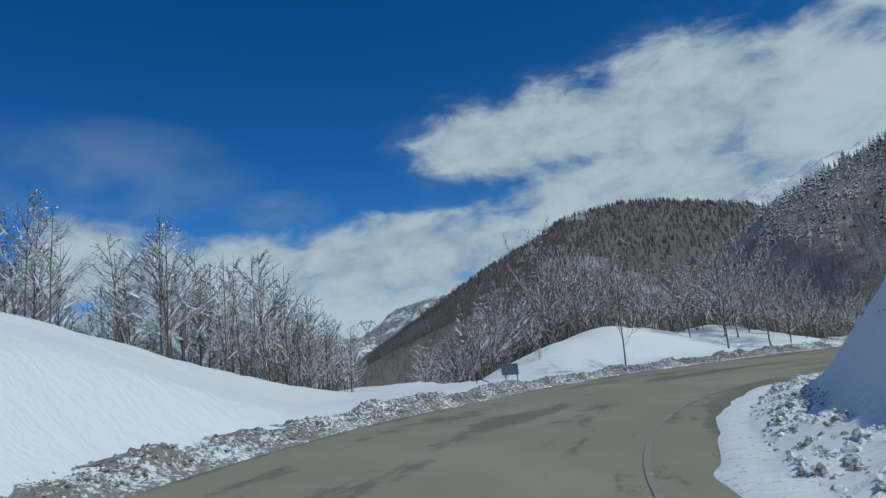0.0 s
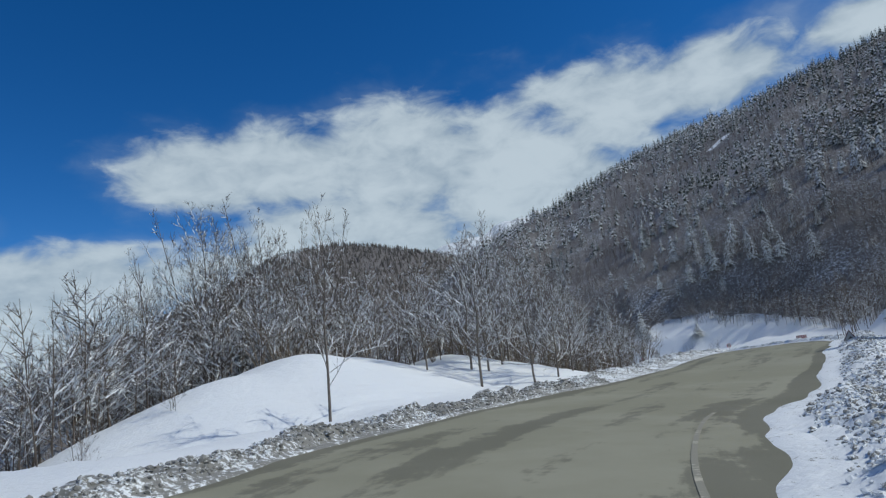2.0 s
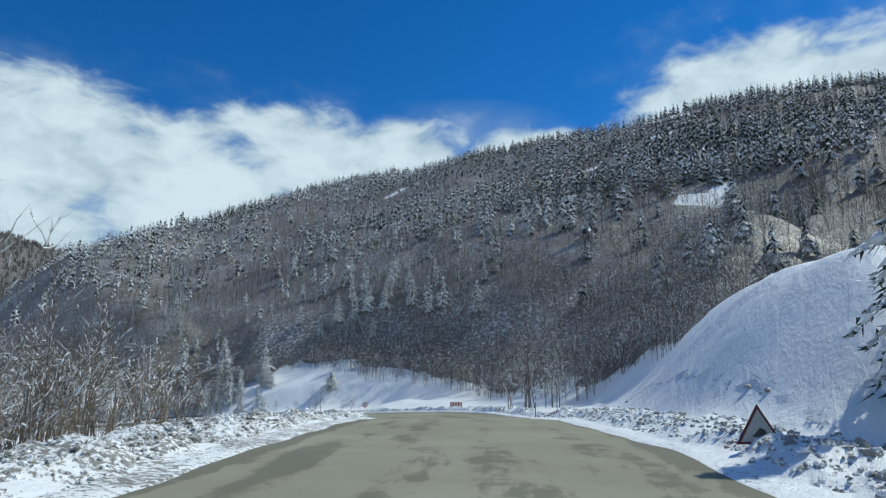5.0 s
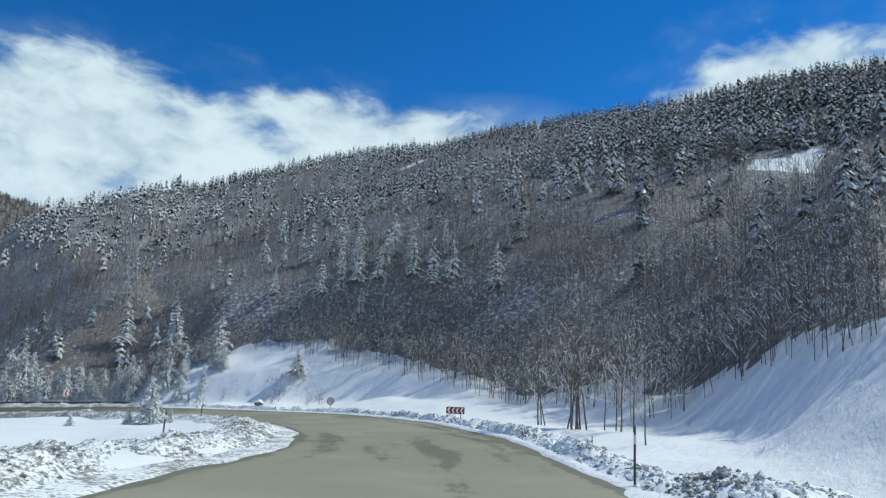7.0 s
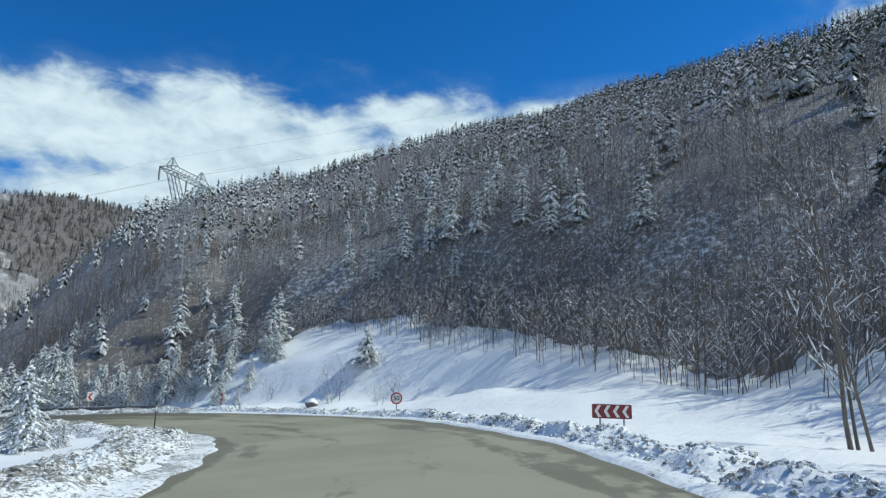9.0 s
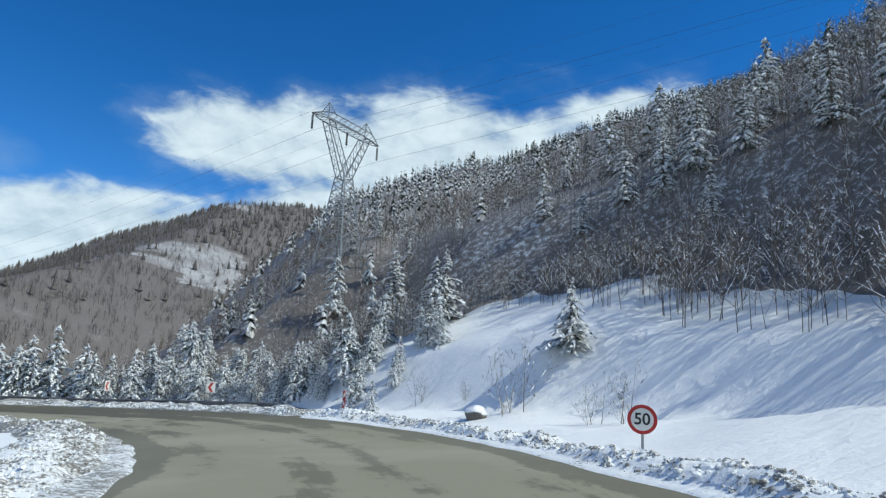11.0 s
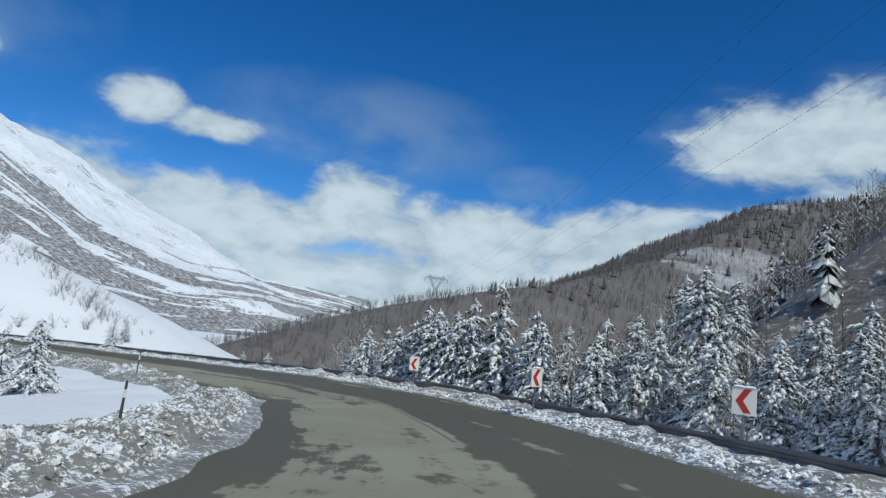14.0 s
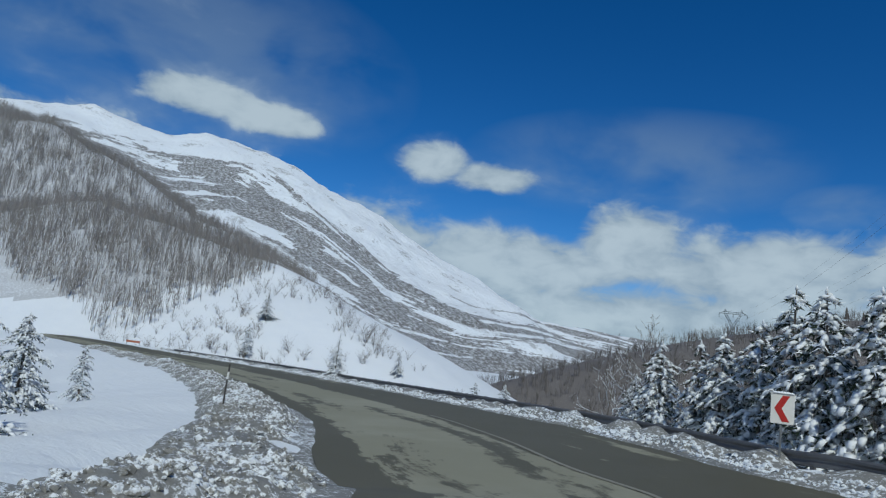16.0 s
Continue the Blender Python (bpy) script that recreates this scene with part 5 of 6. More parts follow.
# ---- ploughed snow along both edges ----
def berm(name, side, s0, s1, strip, width, top, mat, label, start=0.0):
    """A low ridge of ploughed snow: a thin strip on the asphalt, then the lumpy ridge, then the open snow."""
    ss = np.arange(s0, s1, 0.3)
    t = np.r_[-0.25, 0.0, 0.15 * strip, 0.6 * strip, strip, strip + width * np.array([0.08, 0.16, 0.26, 0.38, 0.5, 0.62, 0.74, 0.86, 1.0, 1.2])]
    lift = np.r_[-0.06, 0.0, 0.035, 0.05, 0.07, top * np.array([0.3, 0.55, 0.8, 0.95, 1.0, 0.95, 0.85, 0.75, 0.62, 0.0])]
    p = np.stack([np.interp(ss, ALONG, LINE[:, k]) for k in range(4)], 1)
    r = np.stack([np.interp(ss, ALONG, RIGHT[:, k]) for k in range(2)], 1) * side
    wave = 0.28 * rough(ss, ss * 0 + side * 7.0, 4.5, 131, 3)
    off = p[:, 3:4] + t[None, :] + wave[:, None] * np.clip(1.2 - t / (strip + width), 0, 1)[None, :] + start
    x, y = p[:, 0:1] + r[:, 0:1] * off, p[:, 1:2] + r[:, 1:2] * off
    g = land(x, y).reshape(x.shape)
    lump = 0.16 * rough(x.ravel(), y.ravel(), 0.8, 141, 4, 0.6).reshape(x.shape)
    z = p[:, 2:3] + tilt_at(ss)[:, None] * side * np.minimum(off, p[:, 3:4] + 2.0) + lift[None, :] * (1 + 0.35 * rough(ss, ss * 0 + 3.0 + side, 6.0, 151, 2))[:, None] + lump * np.clip((t - strip) / 0.3, 0, 1)[None, :]
    z[:, -1] = g[:, -1] - 0.1
    z[:, -2] = np.maximum(z[:, -2] * 0.5 + g[:, -2] * 0.5, g[:, -2] + 0.02)
    ends = np.clip(np.minimum(ss - s0, s1 - ss) / 3.0, 0, 1)[:, None]
    z = z - (1 - ends) * (0.12 + np.maximum(z - np.maximum(g, p[:, 2:3] - 0.2), 0) * 0.8)
    f = grid_faces(*x.shape)
    ob = new(name, mesh_from(name, np.stack([x, y, z], -1).reshape(-1, 3), f if side < 0 else f[:, ::-1], [mat], smooth=True))
    return tagged(ob, label, "snow bank", kind="stuff"), (x, y, z, t)


def rubble(name, surf, strip, width, count, sizes, mat, label):
    """Broken lumps of ploughed snow lying on a ridge."""
    x, y, z, t = surf
    n, m = x.shape
    a = rng.uniform(0, n - 1.01, count)
    b = strip + width * rng.beta(1.6, 1.9, count) * 1.08
    k = np.interp(b, t, np.arange(m))
    i, j = a.astype(int), k.astype(int).clip(0, m - 2)
    fa, fb = a - i, k - j

    def at(q):
        return (q[i, j] * (1 - fa) + q[i + 1, j] * fa) * (1 - fb) + (q[i, j + 1] * (1 - fa) + q[i + 1, j + 1] * fa) * fb

    c = np.stack([at(x), at(y), at(z)], 1)
    size = np.exp(rng.uniform(math.log(sizes[0]), math.log(sizes[1]), count)) * np.where(rng.random(count) < 0.06, 1.8, 1.0)
    c[:, 2] += size * 0.15
    k5 = np.arange(5) * 2 * math.pi / 5
    ico = np.vstack([np.stack([np.cos(k5) * 0.9, np.sin(k5) * 0.9, np.full(5, -0.42)], 1), np.stack([np.cos(k5 + 0.63) * 0.9, np.sin(k5 + 0.63) * 0.9, np.full(5, 0.42)], 1), [[0, 0, 1.0]]])
    tri = np.array([(i, (i + 1) % 5, 5 + i) for i in range(5)] + [((i + 1) % 5, 5 + (i + 1) % 5, 5 + i) for i in range(5)] + [(5 + i, 5 + (i + 1) % 5, 10) for i in range(5)])
    v = ico[None] * rng.uniform(0.7, 1.25, (count, 11, 1)) + rng.normal(0, 0.14, (count, 11, 3))
    v[:, :, 2] *= 0.75
    q = rng.uniform(0, 6.28, count)
    cq, sq = np.cos(q)[:, None], np.sin(q)[:, None]
    v = np.stack([v[..., 0] * cq - v[..., 1] * sq, v[..., 0] * sq + v[..., 1] * cq, v[..., 2]], -1) * size[:, None, None] + c[:, None]
    ob = new(name, mesh_from(name, v.reshape(-1, 3), (tri[None] + (np.arange(count) * 11)[:, None, None]).reshape(-1, 3), [mat]))
    return tagged(ob, label, "snow rubble", kind="stuff")


DIRTY = snow_material("dirty_snow_lumps", 1.9)
LEFT_A = berm("snow_bank", -1, -14, 55, 0.2, 1.2, 0.27, DIRTY, "dirty grey ploughed snow ridge along the road")
LEFT_B = berm("snow_bank", -1, 50, 146, 0.7, 2.6, 0.34, RUBBLE, "lumpy ploughed snow along the inside of the bend")
RIGHT_A = berm("snow_bank", 1, -14, 93, 0.7, 2.7, 0.40, RUBBLE_CLEAN, "broken ploughed snow along the foot of the bank")
RIGHT_B = berm("snow_bank", 1, 88, 153, 0.35, 1.4, 0.26, RUBBLE_CLEAN, "low ploughed snow ridge along the road")
# dark for the dirt here and for the shade beside the rail
RIGHT_C = berm("snow_bank", 1, 150, 275, 0.2, 1.7, 0.22, DIRTY, "thin dirty snow, darkened for shade, between road and guard rail")
LEFT_C = berm("snow_bank", -1, 138, 262, 0.4, 2.3, 0.42, DIRTY, "high dirty ridge of ploughed snow inside the bend", 0.3)
LUMPS = snow_material("soiled_snow_lumps", 1.5)
rubble("snow_rubble", LEFT_A[1], 0.2, 1.2, 9000, (0.02, 0.065), DIRTY, "dirty broken lumps of ploughed snow")
rubble("snow_rubble", LEFT_B[1], 0.7, 2.6, 10000, (0.018, 0.065), LUMPS, "broken lumps of ploughed snow")
rubble("snow_rubble", RIGHT_A[1], 0.7, 2.7, 14000, (0.022, 0.08), LUMPS, "broken lumps of ploughed snow")
rubble("snow_rubble", RIGHT_B[1], 0.35, 1.4, 5500, (0.02, 0.08), RUBBLE, "broken lumps of ploughed snow")
rubble("snow_rubble", RIGHT_C[1], 0.1, 0.7, 6000, (0.02, 0.07), RUBBLE_CLEAN, "small lumps of ploughed snow along the asphalt")


# coarser lumps on the high ridge
keep, rng = rng, np.random.default_rng(5)
rubble("snow_rubble", LEFT_C[1], 0.4, 2.3, 15000, (0.022, 0.07), LUMPS, "coarse dirty lumps of ploughed snow")
rng = keep


# ---- plain materials ----
def plain(name, colour, roughness=0.5, metal=0.0, vary=0.25, scale=14.0):
    m, t = material(name)
    p = spot(t)
    n = t.noise(scale, 5, 0.65, p)
    dark = tuple(c * (1 - vary) for c in colour)
    finish(t, t.mix(n, dark, colour), t.math("ADD", roughness - 0.08, t.math("MULTIPLY", n, 0.16)), n, 0.002, 0.3, metal)
    return m


STEEL = plain("galvanised_steel", (0.30, 0.31, 0.32), 0.5, 0.7)
RAIL_STEEL = plain("dirty_rail_steel", (0.20, 0.20, 0.21), 0.6, 0.5, 0.5, 4.0)
LATTICE = plain("lattice_steel", (0.33, 0.35, 0.37), 0.55, 0.5)
SIGN_GREY = plain("grey_blue_panel", (0.14, 0.19, 0.23), 0.55)
SIGN_WHITE = plain("white_sheeting", (0.78, 0.77, 0.74), 0.45, 0.0, 0.12)
SIGN_RED = plain("red_sheeting", (0.48, 0.03, 0.027), 0.45, 0.0, 0.2)
SIGN_BLACK = plain("black_sheeting", (0.02, 0.02, 0.022), 0.5)
ORANGE = plain("orange_paint", (0.42, 0.13, 0.06), 0.6)
GLASS_DARK = plain("dark_glazed_insulator", (0.045, 0.06, 0.07), 0.3)
POLE_DARK = plain("weathered_pole", (0.07, 0.065, 0.06), 0.7)


def box(soup, c, sx, sy, sz, slot=0, m=None):
    v = np.array([(x, y, z) for x in (-0.5, 0.5) for y in (-0.5, 0.5) for z in (-0.5, 0.5)]) * (sx, sy, sz) + np.asarray(c, float)
    f = [(0, 1, 3), (0, 3, 2), (4, 6, 7), (4, 7, 5), (0, 4, 5), (0, 5, 1), (2, 3, 7), (2, 7, 6), (0, 2, 6), (0, 6, 4), (1, 5, 7), (1, 7, 3)]
    soup.add(v, f, slot)


def slab(outline, depth, y0=0.0):
    """A flat plate in the x-z plane, thick in y, as a bmesh with softened edges."""
    bm = bmesh.new()
    front = bm.faces.new([bm.verts.new((x, y0 - depth / 2, z)) for x, z in outline])
    out = bmesh.ops.extrude_face_region(bm, geom=[front])
    bmesh.ops.translate(bm, vec=(0, depth, 0), verts=[g for g in out["geom"] if isinstance(g, bmesh.types.BMVert)])
    bmesh.ops.recalc_face_normals(bm, faces=bm.faces)
    return bm


def bm_part(name, bm, mat, parent, label=""):
    me = bpy.data.meshes.new(name)
    bm.to_mesh(me)
    bm.free()
    me.materials.append(mat)
    return part(name, me, parent, label)


def soup_part(name, soup, mats, parent, label="", smooth=False):
    return part(name, soup.mesh(name, mats, smooth), parent, label)


def rounded(w, h, r, n=4):
    pts = []
    for cx, cz, a0 in ((w / 2 - r, h / 2 - r, 0), (-w / 2 + r, h / 2 - r, 90), (-w / 2 + r, -h / 2 + r, 180), (w / 2 - r, -h / 2 + r, 270)):
        pts += [(cx + r * math.cos(radians(a0 + 90 * k / n)), cz + r * math.sin(radians(a0 + 90 * k / n))) for k in range(n + 1)]
    return pts


def ring(r, n=32):
    return [(r * math.cos(2 * math.pi * k / n), r * math.sin(2 * math.pi * k / n)) for k in range(n)]


def post(parent, x, z0, z1, r=0.03, mat=None, y=0.05):
    s = Soup()
    s.tube([(x, y, z0), (x, y, (z0 + z1) / 2), (x, y, z1)], [r, r, r], 8, 0)
    top = np.array([(x, y, z1)])
    k = np.arange(8) * math.pi / 4
    s.add(np.vstack([top, np.stack([x + r * np.cos(k), y + r * np.sin(k), np.full(8, z1)], 1)]), [(0, 1 + i, 1 + (i + 1) % 8) for i in range(8)], 0)
    return soup_part("post", s, [mat or STEEL], parent)


def standing(name, x, y, face, z=None):
    """An empty thing on the snow whose front looks along face."""
    base = new(name)
    zz = float(land(np.array([x]), np.array([y]))[0]) if z is None else z
    base.matrix_world = pose(x, y, zz, 0, 0, math.degrees(math.atan2(face[0], -face[1])))
    return base, zz


def chevron(parent, cx, cz, w, h, t, mat, y):
    """One arrow head that points to the left as its reader sees it."""
    o = [(cx + w / 2, cz + h / 2), (cx + w / 2 - t, cz + h / 2), (cx - w / 2, cz), (cx + w / 2 - t, cz - h / 2), (cx + w / 2, cz - h / 2), (cx - w / 2 + t, cz)]
    bm_part("arrow", slab(o, 0.004, y), mat, parent)


def snow_cap(parent, x0, x1, z, depth=0.05, h=0.05):
    s = Soup()
    n = 7
    xs = np.linspace(x0, x1, n)
    v, f = [], []
    for i, xx in enumerate(xs):
        k = h * (0.4 + 0.6 * math.sin(math.pi * (i + 0.5) / n)) * rng.uniform(0.8, 1.2)
        v += [(xx, -depth, z), (xx, -depth * 0.5, z + k), (xx, depth * 0.5, z + k), (xx, depth, z)]
    for i in range(n - 1):
        for j in range(3):
            a = 4 * i + j
            f += [(a, a + 4, a + 5), (a, a + 5, a + 1)]
    s.add(v, f, 0)
    return soup_part("snow_cap", s, [SNOW], parent, "", True)


# grey panel on two posts
sign, z0 = standing("road_sign", 2.38, 29.9, (-0.77, -0.64))
bm_part("panel", slab(rounded(1.08, 0.5, 0.04), 0.02, 0.0), SIGN_GREY, sign)
sign.children[0].location.z = 0.30 - z0
for k, (zz, ww) in enumerate(((0.42, 0.8), (0.30, 0.62), (0.18, 0.72))):
    b = bm_part("writing_bar", slab([(-ww / 2, -0.022), (ww / 2, -0.022), (ww / 2, 0.022), (-ww / 2, 0.022)], 0.004, -0.014), plain("faded_bar", (0.19, 0.25, 0.29), 0.6), sign)
    b.location.z = zz - z0
post(sign, -0.38, -0.5, 0.5 - z0, 0.028)
post(sign, 0.38, -0.5, 0.5 - z0, 0.028)
tagged(sign, "grey rectangular road sign on two posts in the snow", "road sign")
stick, z0 = standing("broken_marker_stick", 1.05, 29.9, (-0.77, -0.64))
s = Soup()
s.tube([(-0.45, 0, 0.45), (-0.1, 0, 0.22), (0.45, 0, 0.05)], [0.025, 0.03, 0.02], 5)
s.tube([(-0.40, 0, 0.40), (-0.36, 0, -0.1)], [0.02, 0.02], 5)
soup_part("stick", s, [POLE_DARK], stick)
tagged(stick, "dark broken marker stick leaning out of the snow", "marker stick")

# warning triangle
# red and white darkened for the shade on the backlit face
MAROON = plain("weathered_dark_red", (0.10, 0.018, 0.016), 0.55)
SIGN_GREY_FACE = plain("dirty_white_sheeting", (0.42, 0.43, 0.43), 0.5, 0.0, 0.4, 9.0)
sign, z0 = standing("warning_sign", 41.55, 42.5, (-0.88, -0.48))
mid = -0.98 - z0
for nm, r, mat, y in (("border", 0.46, MAROON, 0.0), ("face", 0.37, SIGN_GREY_FACE, -0.012)):
    o = [(r * math.sin(radians(a)), r * math.cos(radians(a)) + mid) for a in (0, 120, 240)][::-1]
    plate = bm_part(nm, slab(o, 0.016, y), mat, sign)
bm_part("symbol", slab([(-0.13, mid - 0.10), (0.14, mid - 0.10), (0.10, mid + 0.02), (0.02, mid + 0.06), (-0.06, mid - 0.02)], 0.004, -0.024), SIGN_BLACK, plate)
post(sign, 0.0, -0.5, mid + 0.3, 0.03, STEEL, 0.045)
tagged(sign, "red-bordered warning triangle on a steel post by the snow bank", "warning sign")

# board of arrows on the bend
sign, z0 = standing("chevron_board", 84.1, 76.87, (-0.84, -0.54))
mid = -2.43 - z0
# the red is darkened for the shade on this side of the board
board = bm_part("board", slab([(x, z + mid) for x, z in rounded(1.2, 0.44, 0.04)], 0.02), plain("faded_dark_red", (0.22, 0.022, 0.02), 0.5), sign)
for k in range(4):
    chevron(board, -0.42 + 0.28 * k, mid, 0.21, 0.36, 0.10, SIGN_WHITE, -0.014)
post(sign, -0.36, -0.5, mid, 0.028)
post(sign, 0.36, -0.5, mid, 0.028)
snow_cap(sign, -0.57, 0.57, mid + 0.215)
tagged(sign, "red board with white arrows on two posts", "chevron board")

# speed limit
sign, z0 = standing("speed_limit_sign", 88.12, 92.5, (-0.72, -0.69))
mid = -2.91 - z0
for nm, r, mat, y in (("rim", 0.31, SIGN_RED, 0.0), ("face", 0.235, SIGN_WHITE, -0.012)):
    plate = bm_part(nm, slab([(x, z + mid) for x, z in ring(r)], 0.016, y), mat, sign)
text = bpy.data.curves.new("number", "FONT")
text.body, text.size, text.align_x, text.align_y, text.extrude = "50", 0.34, "CENTER", "CENTER", 0.002
text.offset = 0.006
shape = bpy.data.objects.new("number", text)
scene.collection.objects.link(shape)
bpy.context.view_layer.update()
letters = bpy.data.meshes.new_from_object(shape.evaluated_get(bpy.context.evaluated_depsgraph_get()))
bpy.data.objects.remove(shape)
letters.materials.clear()
letters.materials.append(SIGN_BLACK)
number = part("number", letters, plate)
number.matrix_local = pose(0, -0.024, mid, 90, 0, 0)
post(sign, 0.0, -0.5, mid + 0.25, 0.03, STEEL, 0.045)
tagged(sign, "round red-rimmed speed limit sign reading 50", "speed sign")

# narrow striped board at the end of the guard rail
sign, z0 = standing("striped_marker", 87.05, 111.4, (-0.9, -0.44))
mid = -3.92 - z0
plate = bm_part("plate", slab([(a, b + mid) for a, b in rounded(0.17, 0.79, 0.012)], 0.018), SIGN_RED, sign)
for up in (1, -1):
    o = [(0.08, 0.165 * up), (0.08, 0.345 * up), (-0.08, 0.15 * up), (-0.08, 0.01 * up)][::up]
    bm_part("stripe", slab([(a, b + mid) for a, b in o], 0.004, -0.013), SIGN_WHITE, plate)
post(sign, 0.0, -0.6, mid + 0.2, 0.028, STEEL, 0.04)
tagged(sign, "narrow red and white striped board on a post", "hazard marker")

# single arrow plates behind the guard rail
for x, y, zc, face in ((82.6, 127.6, -4.41, (-0.05, -1.0)), (76.2, 133.1, -4.8, (0.85, -0.53)), (67.6, 142.0, -5.42, (0.75, -0.66))):
    sign, z0 = standing("arrow_sign", x, y, face)
    mid = zc - z0
    plate = bm_part("plate", slab([(a, b + mid) for a, b in rounded(0.56, 0.68, 0.03)], 0.018), SIGN_WHITE, sign)
    chevron(plate, -0.02, mid, 0.36, 0.58, 0.17, SIGN_RED, -0.013)
    post(sign, 0.0, -0.6, mid + 0.2, 0.028, STEEL, 0.04)
    snow_cap(sign, -0.25, 0.25, mid + 0.34, 0.04, 0.04)
    tagged(sign, "white plate with a red arrow on a post", "arrow sign", "arrow signs on the bend")

# marker poles
for x, y, top in ((75.72, 92.25, -2.69), (72.33, 118.3, -4.99), (56.4, 134.2, -6.15), (61.4, 73.1, -1.85), (70.7, 61.7, -1.97), (62.35, 57.2, -0.95)):
    pole, z0 = standing("marker_pole", x, y, (0, -1))
    s = Soup()
    h = top - z0
    s.tube([(0, 0, -0.4), (0, 0, h * 0.5), (0.02, 0, h)], [0.028, 0.026, 0.022], 6)
    shaft = soup_part("shaft", s, [POLE_DARK], pole)
    s = Soup()
    s.tube([(0.012, 0, h * 0.72), (0.016, 0, h * 0.86)], [0.030, 0.029], 6)
    soup_part("band", s, [SIGN_WHITE], shaft)
    tagged(pole, "thin dark marker pole standing in the snow", "marker pole", "marker poles along the road")

# red and white board far along the road
barrier, z0 = standing("road_barrier", -44.0, 166.5, (0.75, -0.66))
bm_part("board", slab([(-1.2, 0.5), (1.2, 0.5), (1.2, 0.85), (-1.2, 0.85)][::-1], 0.04), ORANGE, barrier)
post(barrier, -1.1, -0.4, 0.9, 0.04)
post(barrier, 1.1, -0.4, 0.9, 0.04)
tagged(barrier, "faded orange board on posts at the roadside", "road barrier")

# ---- guard rail ----
rail = new("guard_rail")
tagged(rail, "dirty grey steel guard rail half buried in ploughed snow", "guard rail")
R0, R1, STEP = 148.0, 268.0, 4.0
prof = [(0.0, -0.155), (0.045, -0.12), (0.045, -0.07), (0.0, -0.02), (0.0, 0.02), (0.045, 0.07), (0.045, 0.12), (0.0, 0.155)]


def rail_place(s):
    hw = float(np.interp(s, ALONG, LINE[:, 3]))
    return on_road(s, hw + 1.75, 0.27 - 0.45 * min(1.0, max(0.0, (156.0 - s) / 7.0)))


for k, s0 in enumerate(np.arange(R0, R1, STEP)):
    soup = Soup()
    cuts = np.linspace(s0, s0 + STEP - 0.01, 5)
    v, f = [], []
    for s1 in cuts:
        p, r = rail_place(s1), on_road(s1, 1.0) - on_road(s1, 0.0)
        r.normalize()
        v += [tuple(p - r * a + Vector((0, 0, b))) for a, b in prof] + [tuple(p - r * (a - 0.012) + Vector((0, 0, b))) for a, b in prof]
    for i in range(4):
        for j in range(7):
            a, b = 16 * i + j, 16 * i + 16 + j
            f += [(a, b, b + 1), (a, b + 1, a + 1), (a + 8, b + 9, b + 8), (a + 8, a + 9, b + 9)]
        for j in (0, 7):
            a, b = 16 * i + j, 16 * i + 16 + j
            f += [(a, a + 8, b + 8), (a, b + 8, b)]
    soup.add(v, f, 0)
    soup_part("beam", soup, [RAIL_STEEL], rail)
post_soup = Soup()
box(post_soup, (0, 0, -0.28), 0.06, 0.12, 0.9)
post_mesh = post_soup.mesh("rail_post", [RAIL_STEEL])
for s0 in np.arange(R0 + 0.2, R1, 2.0):
    q = part("post", post_mesh, rail)
    p, r = rail_place(s0), on_road(s0, 1.0) - on_road(s0, 0.0)
    r.normalize()
    q.matrix_local = Matrix.Translation(p + r * 0.07) @ pose(0, 0, 0, 0, 0, math.degrees(math.atan2(r.y, r.x)) - 90)


